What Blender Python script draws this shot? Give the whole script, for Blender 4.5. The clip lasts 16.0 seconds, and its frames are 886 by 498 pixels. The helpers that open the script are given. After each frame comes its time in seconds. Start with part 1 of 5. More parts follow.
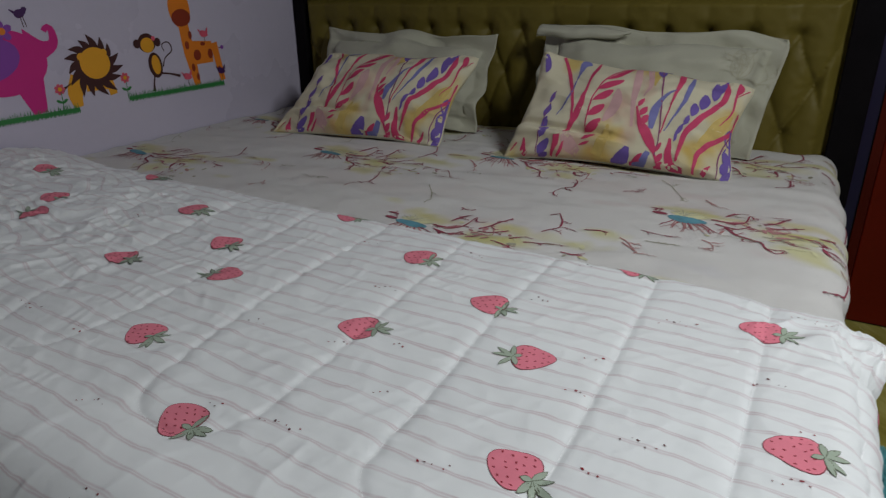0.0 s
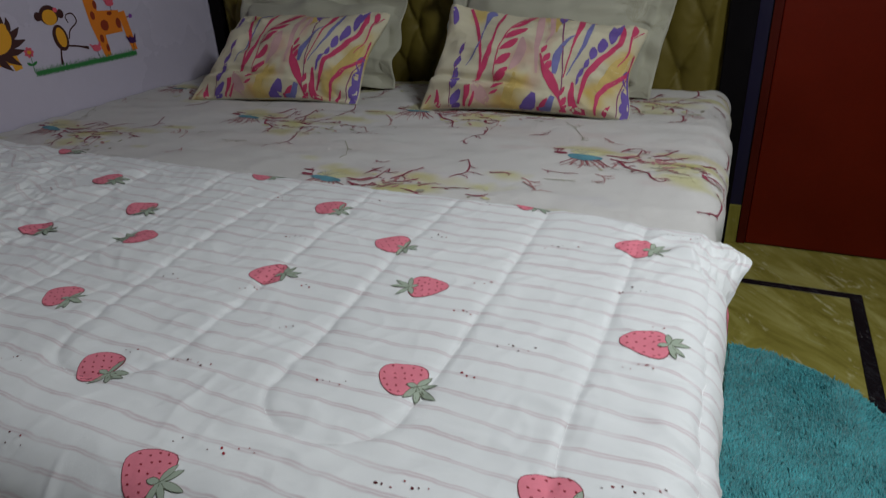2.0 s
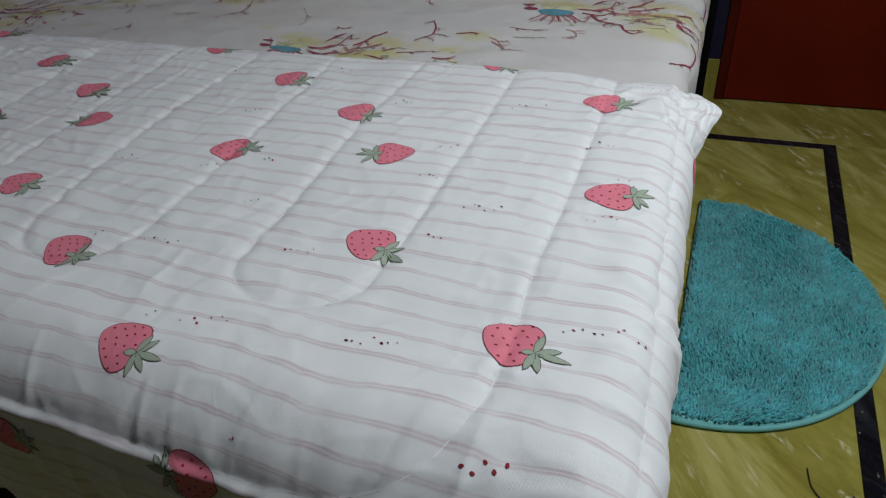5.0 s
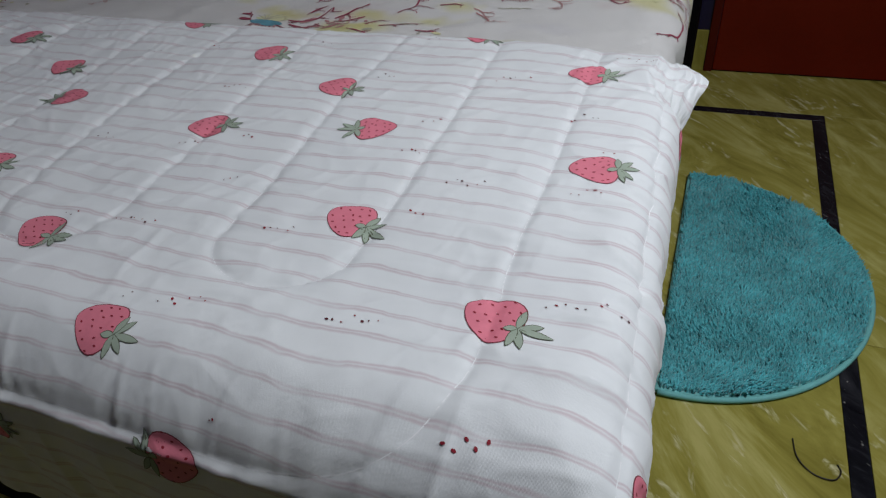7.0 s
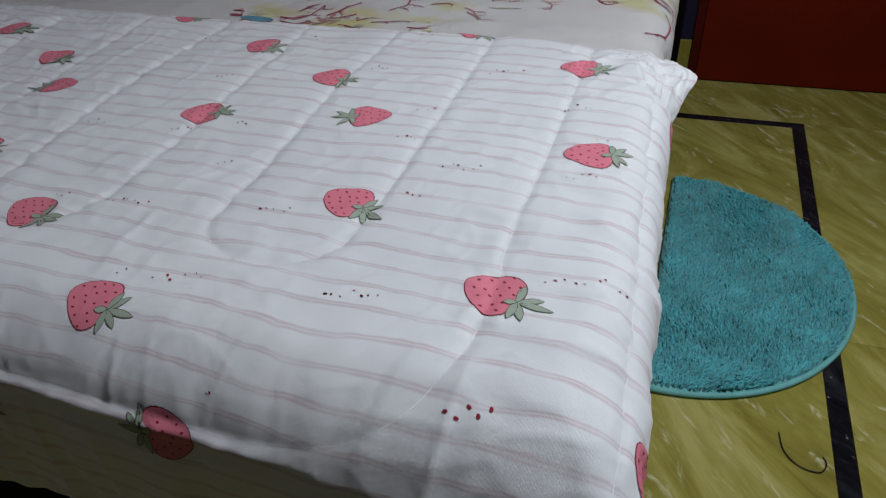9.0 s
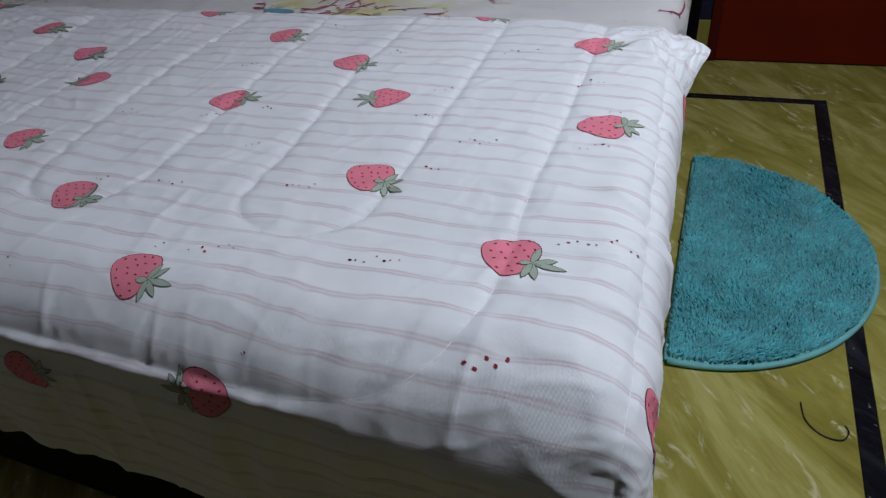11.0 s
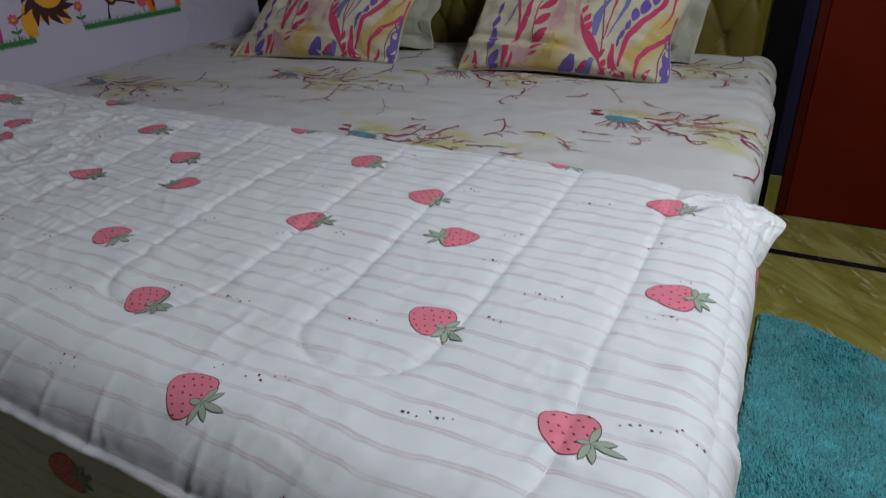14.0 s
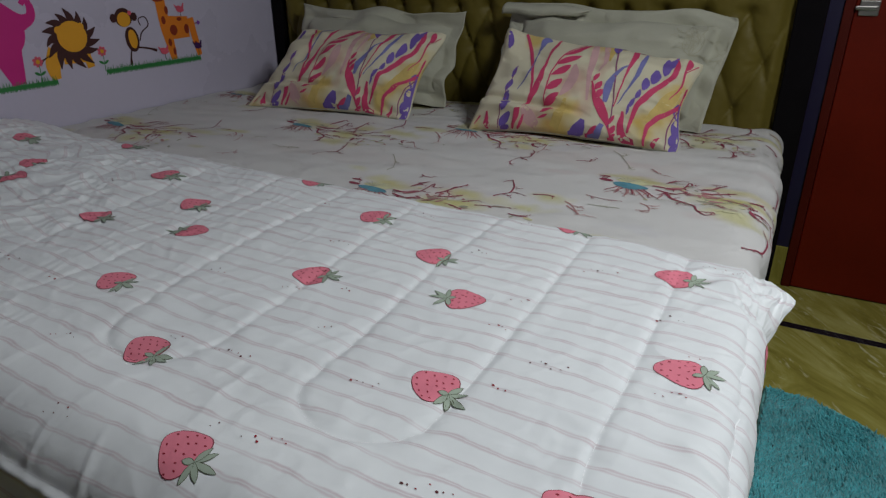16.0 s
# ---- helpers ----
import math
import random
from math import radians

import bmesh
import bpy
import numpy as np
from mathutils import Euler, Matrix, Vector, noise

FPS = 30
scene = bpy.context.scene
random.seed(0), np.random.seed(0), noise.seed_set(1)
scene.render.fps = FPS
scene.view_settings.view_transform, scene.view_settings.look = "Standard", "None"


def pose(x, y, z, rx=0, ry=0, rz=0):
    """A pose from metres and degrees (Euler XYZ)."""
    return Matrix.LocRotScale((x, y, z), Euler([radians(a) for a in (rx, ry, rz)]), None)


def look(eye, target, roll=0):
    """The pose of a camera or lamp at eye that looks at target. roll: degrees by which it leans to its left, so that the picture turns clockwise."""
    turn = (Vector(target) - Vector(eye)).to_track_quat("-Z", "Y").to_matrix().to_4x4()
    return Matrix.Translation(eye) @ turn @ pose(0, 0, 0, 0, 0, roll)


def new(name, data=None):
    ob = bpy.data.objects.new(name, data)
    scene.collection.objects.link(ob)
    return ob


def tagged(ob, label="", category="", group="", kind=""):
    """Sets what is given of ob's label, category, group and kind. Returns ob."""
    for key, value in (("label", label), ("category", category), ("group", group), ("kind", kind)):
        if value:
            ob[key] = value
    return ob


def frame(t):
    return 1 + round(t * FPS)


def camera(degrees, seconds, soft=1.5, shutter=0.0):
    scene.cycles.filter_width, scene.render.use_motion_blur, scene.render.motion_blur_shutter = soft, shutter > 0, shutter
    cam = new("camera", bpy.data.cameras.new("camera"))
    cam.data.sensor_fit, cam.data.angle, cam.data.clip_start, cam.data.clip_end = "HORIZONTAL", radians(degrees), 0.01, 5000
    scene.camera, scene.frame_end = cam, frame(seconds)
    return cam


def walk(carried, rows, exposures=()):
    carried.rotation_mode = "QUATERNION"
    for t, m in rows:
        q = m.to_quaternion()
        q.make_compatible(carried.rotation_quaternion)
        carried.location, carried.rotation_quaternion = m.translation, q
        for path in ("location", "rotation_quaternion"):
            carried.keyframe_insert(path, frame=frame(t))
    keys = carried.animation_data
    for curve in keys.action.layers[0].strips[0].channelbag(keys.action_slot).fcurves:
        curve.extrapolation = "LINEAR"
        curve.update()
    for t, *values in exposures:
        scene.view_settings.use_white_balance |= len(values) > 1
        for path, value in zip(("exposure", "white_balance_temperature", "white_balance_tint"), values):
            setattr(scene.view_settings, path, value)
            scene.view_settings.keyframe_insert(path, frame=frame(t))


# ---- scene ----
cam = camera(69.2, 16.0, soft=1.25, shutter=0.5)
PATH = [
    (0, (1.791, -1.947, 0.953), (0.847, -0.358, 0.19), -1.0),
    (0.5, (1.816, -1.952, 0.955), (0.892, -0.341, 0.211), -0.3),
    (1, (1.843, -1.963, 0.959), (0.932, -0.349, 0.208), -0.8),
    (1.5, (1.874, -1.971, 0.953), (1.056, -0.333, 0.148), -1.0),
    (2, (1.889, -1.978, 0.951), (1.097, -0.364, 0.075), -3.4),
    (2.5, (1.893, -1.979, 0.947), (1.083, -0.429, -0.023), -5.5),
    (3, (1.899, -1.977, 0.943), (1.088, -0.475, -0.099), -7.0),
    (3.5, (1.904, -1.974, 0.941), (1.129, -0.487, -0.15), -7.3),
    (4, (1.907, -1.974, 0.94), (1.166, -0.505, -0.198), -7.3),
    (4.5, (1.908, -1.974, 0.936), (1.197, -0.52, -0.24), -6.5),
    (7, (1.915, -1.963, 0.925), (1.259, -0.556, -0.334), -6.6),
    (7.5, (1.916, -1.964, 0.924), (1.264, -0.564, -0.347), -6.4),
    (8, (1.912, -1.97, 0.921), (1.269, -0.56, -0.344), -5.8),
    (8.5, (1.906, -1.98, 0.913), (1.27, -0.536, -0.316), -5.1),
    (9, (1.906, -1.99, 0.901), (1.297, -0.534, -0.328), -4.8),
    (9.2, (1.91, -1.996, 0.895), (1.305, -0.521, -0.313), -5.0),
    (11.3, (1.924, -2.024, 0.899), (1.219, -0.614, -0.332), -8.7),
    (11.5, (1.923, -2.022, 0.906), (1.199, -0.584, -0.281), -8.6),
    (12, (1.919, -2.014, 0.922), (1.179, -0.505, -0.162), -6.3),
    (12.5, (1.913, -2.009, 0.925), (1.143, -0.486, -0.117), -4.5),
    (13, (1.91, -2.011, 0.929), (1.096, -0.511, -0.115), -4.4),
    (13.5, (1.904, -2.007, 0.932), (1.059, -0.511, -0.092), -3.7),
    (14, (1.902, -2.002, 0.937), (1.034, -0.474, -0.018), -3.1),
    (14.5, (1.901, -1.997, 0.94), (1.019, -0.444, 0.04), -2.3),
    (15, (1.898, -1.992, 0.941), (1.017, -0.419, 0.075), -1.1),
    (15.5, (1.894, -1.993, 0.945), (1.002, -0.41, 0.109), -0.6),
    (16, (1.892, -1.995, 0.947), (0.987, -0.408, 0.135), -0.5),
]
# the clip's own white balance drifts: cooler in the middle of the second half
TINTS = [(0, 0, 6670, 10), (1, 0, 6670, 10), (2.5, 0, 6600, 10), (4.5, 0, 6500, 10), (7, 0, 6400, 13), (9, 0, 6350, 14), (11.5, 0, 6050, 16), (12.5, 0, 6050, 16), (13.5, 0, 6250, 13), (15, 0, 6450, 11), (16, 0, 6550, 10)]
walk(cam, [(t, look(eye, target, roll)) for t, eye, target, roll in PATH], TINTS)


# ---- world and lights ----
world = bpy.data.worlds.new("night")
world.use_nodes = True
world.node_tree.nodes["Background"].inputs[0].default_value = (0.5, 0.55, 0.7, 1)
world.node_tree.nodes["Background"].inputs[1].default_value = 0.02
scene.world = world
LAMP_POWER = 22.0
LAMP_AT = (2.60, -1.28, 1.69)  # on the east wall


def tube_glow(name, at, aim, length, power, colour):
    d = bpy.data.lights.new(name, "AREA")
    d.shape, d.size, d.size_y, d.energy, d.color = "RECTANGLE", 0.04, length, power, colour
    ob = new(name, d)
    ob.matrix_world = look(at, aim)
    return ob


lamp = tube_glow("tube_glow", (LAMP_AT[0] - 0.085, LAMP_AT[1], LAMP_AT[2] - 0.01), (LAMP_AT[0] - 1.085, LAMP_AT[1] - 0.0001, LAMP_AT[2] - 1.01), 0.56, LAMP_POWER, (0.94, 1.0, 1.03))


# ---- materials ----
def ramp(nt, fac, stops):
    r = nt.nodes.new("ShaderNodeValToRGB")
    while len(r.color_ramp.elements) < len(stops):
        r.color_ramp.elements.new(0.5)
    for e, (p, c) in zip(r.color_ramp.elements, stops):
        e.position, e.color = p, (*c, 1)
    nt.links.new(fac, r.inputs[0])
    return r.outputs[0]


def tex_noise(nt, vec, scale, detail=4.0, rough=0.55, distortion=0.0):
    n = nt.nodes.new("ShaderNodeTexNoise")
    n.inputs["Scale"].default_value, n.inputs["Detail"].default_value = scale, detail
    n.inputs["Roughness"].default_value, n.inputs["Distortion"].default_value = rough, distortion
    nt.links.new(vec, n.inputs["Vector"])
    return n.outputs["Fac"]


def maths(nt, op, a, b=None, clamp=False):
    n = nt.nodes.new("ShaderNodeMath")
    n.operation, n.use_clamp = op, clamp
    for s, v in zip(n.inputs, (a, b)):
        if v is None:
            continue
        if isinstance(v, (int, float)):
            s.default_value = v
        else:
            nt.links.new(v, s)
    return n.outputs[0]


def mixed(nt, fac, a, b, blend="MIX"):
    n = nt.nodes.new("ShaderNodeMix")
    n.data_type, n.blend_type = "RGBA", blend
    for s, v in ((n.inputs[0], fac), (n.inputs[6], a), (n.inputs[7], b)):
        if isinstance(v, (int, float)):
            s.default_value = v
        elif isinstance(v, tuple):
            s.default_value = (*v, 1)
        else:
            nt.links.new(v, s)
    return n.outputs[2]


def bare(name, rough=0.6, metal=0.0):
    m = bpy.data.materials.new(name)
    m.use_nodes = True
    nt = m.node_tree
    b = nt.nodes["Principled BSDF"]
    b.inputs["Roughness"].default_value, b.inputs["Metallic"].default_value = rough, metal
    co = nt.nodes.new("ShaderNodeTexCoord")
    return m, nt, b, co


def bumped(nt, b, height, strength, distance):
    n = nt.nodes.new("ShaderNodeBump")
    n.inputs["Strength"].default_value, n.inputs["Distance"].default_value = strength, distance
    nt.links.new(height, n.inputs["Height"])
    nt.links.new(n.outputs[0], b.inputs["Normal"])


def plain(name, colour, rough=0.6, metal=0.0, vary=0.12, scale=6.0, fine=180.0, bump=0.15, distance=0.002, sheen=0.0, spec=0.5):
    """A surface with slow blotches, fine grain and relief."""
    m, nt, b, co = bare(name, rough, metal)
    slow = tex_noise(nt, co.outputs["Object"], scale, 5)
    grain = tex_noise(nt, co.outputs["Object"], fine, 3)
    lo = tuple(c * (1 - vary) for c in colour)
    hi = tuple(min(1, c * (1 + vary)) for c in colour)
    col = ramp(nt, slow, ((0.3, lo), (0.7, hi)))
    grained = mixed(nt, 0.25, col, ramp(nt, grain, ((0.3, lo), (0.7, hi))))
    nt.links.new(grained, b.inputs["Base Color"])
    r = nt.nodes.new("ShaderNodeMapRange")
    r.inputs[3].default_value, r.inputs[4].default_value = max(0.02, rough - 0.08), min(1, rough + 0.08)
    nt.links.new(slow, r.inputs[0])
    nt.links.new(r.outputs[0], b.inputs["Roughness"])
    b.inputs["Sheen Weight"].default_value = sheen
    b.inputs["Specular IOR Level"].default_value = spec
    if bump:
        bumped(nt, b, grain, bump, distance)
    return m


def cotton(b, nt, co, strength=0.2):
    """Woven relief: two crossed fine waves and some creasing."""
    w = []
    for direction in ("X", "Y"):
        n = nt.nodes.new("ShaderNodeTexWave")
        n.bands_direction = direction
        n.inputs["Scale"].default_value, n.inputs["Distortion"].default_value = 420.0, 0.6
        nt.links.new(co.outputs["UV"], n.inputs["Vector"])
        w.append(n.outputs["Fac"])
    weave = maths(nt, "ADD", w[0], w[1])
    crease = tex_noise(nt, co.outputs["Object"], 14.0, 6, 0.6, 0.8)
    bumped(nt, b, maths(nt, "ADD", maths(nt, "MULTIPLY", weave, 0.04), crease), strength, 0.012)


def duvet_material():
    m, nt, b, co = bare("duvet_cotton", 0.72)
    sep = nt.nodes.new("ShaderNodeSeparateXYZ")
    nt.links.new(co.outputs["UV"], sep.inputs[0])
    stretch = nt.nodes.new("ShaderNodeMapping")
    stretch.inputs["Scale"].default_value = (5.0, 9.0, 1)
    nt.links.new(co.outputs["UV"], stretch.inputs["Vector"])
    wob = tex_noise(nt, stretch.outputs[0], 1.0, 3, 0.5)
    fine = nt.nodes.new("ShaderNodeMapping")
    fine.inputs["Scale"].default_value = (24.0, 46.0, 1)
    nt.links.new(co.outputs["UV"], fine.inputs["Vector"])
    wob2 = tex_noise(nt, fine.outputs[0], 1.0, 3, 0.5)
    v = maths(nt, "ADD", sep.outputs[1], maths(nt, "MULTIPLY", wob, 0.034))
    v = maths(nt, "ADD", v, maths(nt, "MULTIPLY", wob2, 0.0085))
    cell = maths(nt, "FRACT", maths(nt, "DIVIDE", v, 0.0285))
    off = maths(nt, "ABSOLUTE", maths(nt, "SUBTRACT", cell, 0.5))
    lone = maths(nt, "ABSOLUTE", maths(nt, "SUBTRACT", off, 0.055))
    line = nt.nodes.new("ShaderNodeMapRange")
    line.inputs[1].default_value, line.inputs[2].default_value = 0.010, 0.072
    line.inputs[3].default_value, line.inputs[4].default_value = 1.0, 0.0
    nt.links.new(lone, line.inputs[0])
    fade = ramp(nt, wob2, ((0.3, (0.35,) * 3), (0.62, (1,) * 3)))
    amount = maths(nt, "MULTIPLY", line.outputs[0], fade)
    slow = tex_noise(nt, co.outputs["Object"], 5.0, 4)
    white = ramp(nt, slow, ((0.3, (0.76, 0.775, 0.785)), (0.7, (0.80, 0.815, 0.82))))
    col = mixed(nt, maths(nt, "MULTIPLY", amount, 0.66), white, (0.55, 0.42, 0.45))
    nt.links.new(col, b.inputs["Base Color"])
    b.inputs["Sheen Weight"].default_value = 0.15
    cotton(b, nt, co, 0.22)
    return m


def dyed(name, base, rough=0.75):
    """Cotton whose soft dye blots come with the cloth, as a colour attribute."""
    m, nt, b, co = bare(name, rough)
    a = nt.nodes.new("ShaderNodeAttribute")
    a.attribute_name = "dye"
    slow = tex_noise(nt, co.outputs["Object"], 9.0, 5)
    ground = ramp(nt, slow, ((0.3, tuple(c * 0.95 for c in base)), (0.7, base)))
    nt.links.new(mixed(nt, 1.0, ground, a.outputs["Color"], "MULTIPLY"), b.inputs["Base Color"])
    b.inputs["Sheen Weight"].default_value = 0.1
    cotton(b, nt, co, 0.5)
    return m


def marble_material(name, dark, mid, light, vein, scale=1.0, angle=52, spread=0.045):
    m, nt, b, co = bare(name, 0.16)
    info = nt.nodes.new("ShaderNodeObjectInfo")
    mp = nt.nodes.new("ShaderNodeMapping")
    mp.inputs["Scale"].default_value = (1.5 * scale, 4.4 * scale, 1)
    spin = nt.nodes.new("ShaderNodeMapping")
    spin.inputs["Rotation"].default_value = (0, 0, radians(angle))
    nt.links.new(co.outputs["Object"], spin.inputs["Vector"])
    nt.links.new(spin.outputs[0], mp.inputs["Vector"])
    add = nt.nodes.new("ShaderNodeVectorMath")
    nt.links.new(mp.outputs[0], add.inputs[0])
    comb = nt.nodes.new("ShaderNodeCombineXYZ")
    nt.links.new(maths(nt, "MULTIPLY", info.outputs["Random"], 37.0), comb.inputs[0])
    nt.links.new(maths(nt, "MULTIPLY", info.outputs["Random"], 11.0), comb.inputs[1])
    nt.links.new(comb.outputs[0], add.inputs[1])
    n1 = tex_noise(nt, add.outputs[0], 1.6, 8, 0.66, 2.0)
    n2 = tex_noise(nt, add.outputs[0], 5.0, 8, 0.6, 2.5)
    n3 = tex_noise(nt, add.outputs[0], 1.1, 6, 0.55, 2.0)
    col = ramp(nt, n1, ((0.32, dark), (0.5, mid), (0.68, light)))
    thin = ramp(nt, maths(nt, "ABSOLUTE", maths(nt, "SUBTRACT", n3, 0.5)), ((0.0, (0.9, 0.9, 0.9)), (spread, (0, 0, 0))))
    where = ramp(nt, n2, ((0.64 - 2 * spread, (0, 0, 0)), (0.74 - 2 * spread, (1, 1, 1))))
    col = mixed(nt, mixed(nt, 1.0, thin, where, "MULTIPLY"), col, vein)
    nt.links.new(col, b.inputs["Base Color"])
    nt.links.new(ramp(nt, n2, ((0.2, (0.14,) * 3), (0.8, (0.3,) * 3))), b.inputs["Roughness"])
    return m


def glowing(name, colour, strength):
    m, nt, b, co = bare(name, 0.4)
    b.inputs["Base Color"].default_value = (0.9, 0.9, 0.9, 1)
    b.inputs["Emission Color"].default_value = (*colour, 1)
    b.inputs["Emission Strength"].default_value = strength
    return m


M_DUVET = duvet_material()
M_SHEET = dyed("sheet_cotton", (0.71, 0.69, 0.67))
M_PRINT_COTTON = dyed("pillow_cotton", (0.71, 0.65, 0.47))
M_SAGE = plain("sage_cotton", (0.42, 0.41, 0.325), 0.8, vary=0.06, scale=12, fine=260, bump=0.25, distance=0.003, sheen=0.1)
M_BERRY = plain("berry_pink", (0.74, 0.205, 0.27), 0.75, vary=0.08, fine=400, bump=0.1)
M_BERRY_LINE = plain("berry_outline", (0.22, 0.035, 0.05), 0.75, vary=0.1, bump=0)
M_SEED = plain("seed_red", (0.28, 0.01, 0.025), 0.75, vary=0.2, bump=0)
M_DARKDOT = plain("dot_maroon", (0.10, 0.012, 0.02), 0.75, vary=0.3, bump=0)
M_LEAF = plain("leaf_sage", (0.33, 0.39, 0.31), 0.75, vary=0.12, fine=300, bump=0.1)
M_LEAF_LINE = plain("leaf_outline", (0.09, 0.10, 0.06), 0.75, vary=0.1, bump=0)
M_THREAD = plain("quilting_thread", (0.88, 0.88, 0.89), 0.6, vary=0.05, bump=0)
M_CORAL = plain("coral_print", (0.29, 0.05, 0.085), 0.78, vary=0.25, scale=30, bump=0)
M_CORAL_SOFT = plain("coral_pale_print", (0.46, 0.22, 0.22), 0.78, vary=0.2, scale=30, bump=0)
M_LEMON = plain("lemon_print", (0.62, 0.60, 0.36), 0.78, vary=0.15, scale=30, bump=0)
M_BLUE = plain("blue_print", (0.10, 0.27, 0.34), 0.78, vary=0.25, scale=40, bump=0)
M_CRIMSON = plain("crimson_print", (0.56, 0.045, 0.13), 0.75, vary=0.1, scale=25, bump=0)
M_VIOLET = plain("violet_print", (0.15, 0.09, 0.36), 0.75, vary=0.15, scale=25, bump=0)
M_SLATE = plain("slate_blue_print", (0.17, 0.17, 0.40), 0.75, vary=0.15, scale=25, bump=0)
M_STEM = plain("plum_stem_print", (0.25, 0.07, 0.16), 0.75, vary=0.15, bump=0)
M_ROSE = plain("rose_print", (0.60, 0.36, 0.36), 0.75, vary=0.12, scale=25, bump=0)
M_OCHRE = plain("ochre_print", (0.58, 0.42, 0.13), 0.75, vary=0.15, scale=25, bump=0)
M_TAUPE = plain("taupe_print", (0.38, 0.36, 0.27), 0.8, vary=0.1, bump=0)
M_WALL = plain("lilac_paint", (0.53, 0.49, 0.60), 0.28, vary=0.04, scale=2.5, fine=60, bump=0.08, distance=0.002)
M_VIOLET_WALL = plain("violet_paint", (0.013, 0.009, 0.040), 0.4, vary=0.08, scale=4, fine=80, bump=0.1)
M_CEIL = plain("white_ceiling_paint", (0.78, 0.77, 0.76), 0.8, vary=0.03, scale=2, fine=60, bump=0.1)
M_FLOOR = marble_material("olive_marble", (0.21, 0.18, 0.030), (0.345, 0.305, 0.066), (0.50, 0.45, 0.15), (0.66, 0.62, 0.36))
M_BLACKSTONE = marble_material("black_marble", (0.006, 0.006, 0.008), (0.01, 0.01, 0.013), (0.03, 0.03, 0.035), (0.4, 0.38, 0.35), 3.0, spread=0.02)
M_FLOOR.node_tree.nodes["Principled BSDF"].inputs["Specular IOR Level"].default_value = 0.22
M_BLACKSTONE.node_tree.nodes["Principled BSDF"].inputs["Specular IOR Level"].default_value = 0.2
M_JOINT = plain("joint_grout", (0.14, 0.12, 0.05), 0.9)
M_OLIVE = plain("olive_leatherette", (0.135, 0.104, 0.018), 0.54, vary=0.08, scale=7, fine=500, bump=0.12, distance=0.001, spec=0.24)
M_BLACKWOOD = plain("black_lacquer", (0.006, 0.005, 0.006), 0.5, vary=0.25, scale=10, bump=0.05, spec=0.05)
M_RED = plain("maroon_varnish", (0.15, 0.009, 0.002), 0.42, vary=0.22, scale=3.0, fine=90, bump=0.05, spec=0.22)
# door maroon with the shade beside the leaf put into its colour
M_RED_SHADE = plain("shaded_maroon_varnish", (0.085, 0.006, 0.002), 0.5, vary=0.2, scale=5, bump=0.05, spec=0.2)
M_STEEL = plain("brushed_steel", (0.55, 0.53, 0.50), 0.35, 1.0, vary=0.1, fine=400, bump=0.05)
M_TEAL = plain("teal_pile", (0.105, 0.53, 0.58), 0.9, vary=0.30, scale=24, fine=300, bump=0.0, sheen=0.3)
nt_ = M_TEAL.node_tree
geo_ = nt_.nodes.new("ShaderNodeNewGeometry")
tuft_ = ramp(nt_, geo_.outputs["Random Per Island"], ((0.0, (0.60,) * 3), (1.0, (1.0,) * 3)))
base_ = nt_.nodes["Principled BSDF"].inputs["Base Color"]
nt_.links.new(mixed(nt_, 1.0, base_.links[0].from_socket, tuft_, "MULTIPLY"), base_)
M_TEAL_HEM = plain("teal_binding", (0.19, 0.52, 0.51), 0.8, vary=0.12, scale=30, fine=500, bump=0.4)
M_HAIR = plain("dark_thread", (0.02, 0.015, 0.012), 0.5, bump=0)
M_TUBE = glowing("lit_tube", (1.0, 0.98, 0.96), 6.0)
M_WHITE_METAL = plain("white_enamel", (0.75, 0.75, 0.74), 0.4, vary=0.04, bump=0.03)


# ---- mesh tools ----
def linked(name, data, mats, parent=None, label="", smooth=True):
    for m in mats:
        data.materials.append(m)
    if smooth:
        data.shade_smooth()
    ob = new(name, data)
    if parent is not None:
        ob.parent = parent
    if label:
        ob["label"] = label
    return ob


def raw(name, verts, faces, mats, parent=None, label="", face_mats=None, smooth=True):
    me = bpy.data.meshes.new(name)
    me.from_pydata([tuple(v) for v in verts], [], faces)
    if face_mats is not None:
        me.polygons.foreach_set("material_index", face_mats)
    me.update()
    return linked(name, me, mats, parent, label, smooth)


def part(name, bm, material, parent=None, label="", smooth=False):
    me = bpy.data.meshes.new(name)
    bm.to_mesh(me)
    bm.free()
    return linked(name, me, [material], parent, label, smooth)


def slab(x0, x1, y0, y1, z0, z1, bevel=0.0, bm=None, segments=2):
    bm = bm or bmesh.new()
    geom = bmesh.ops.create_cube(bm, size=1.0)["verts"]
    for v in geom:
        v.co = Vector((x0 + (v.co.x + 0.5) * (x1 - x0), y0 + (v.co.y + 0.5) * (y1 - y0), z0 + (v.co.z + 0.5) * (z1 - z0)))
    if bevel:
        edges = {e for v in geom for e in v.link_edges}
        bmesh.ops.bevel(bm, geom=list(edges), offset=bevel, segments=segments, affect="EDGES", profile=0.5)
    return bm


def empty(name, at=(0, 0, 0)):
    ob = new(name)
    ob.location = at
    return ob


TABLE = np.random.RandomState(5).rand(256, 256)


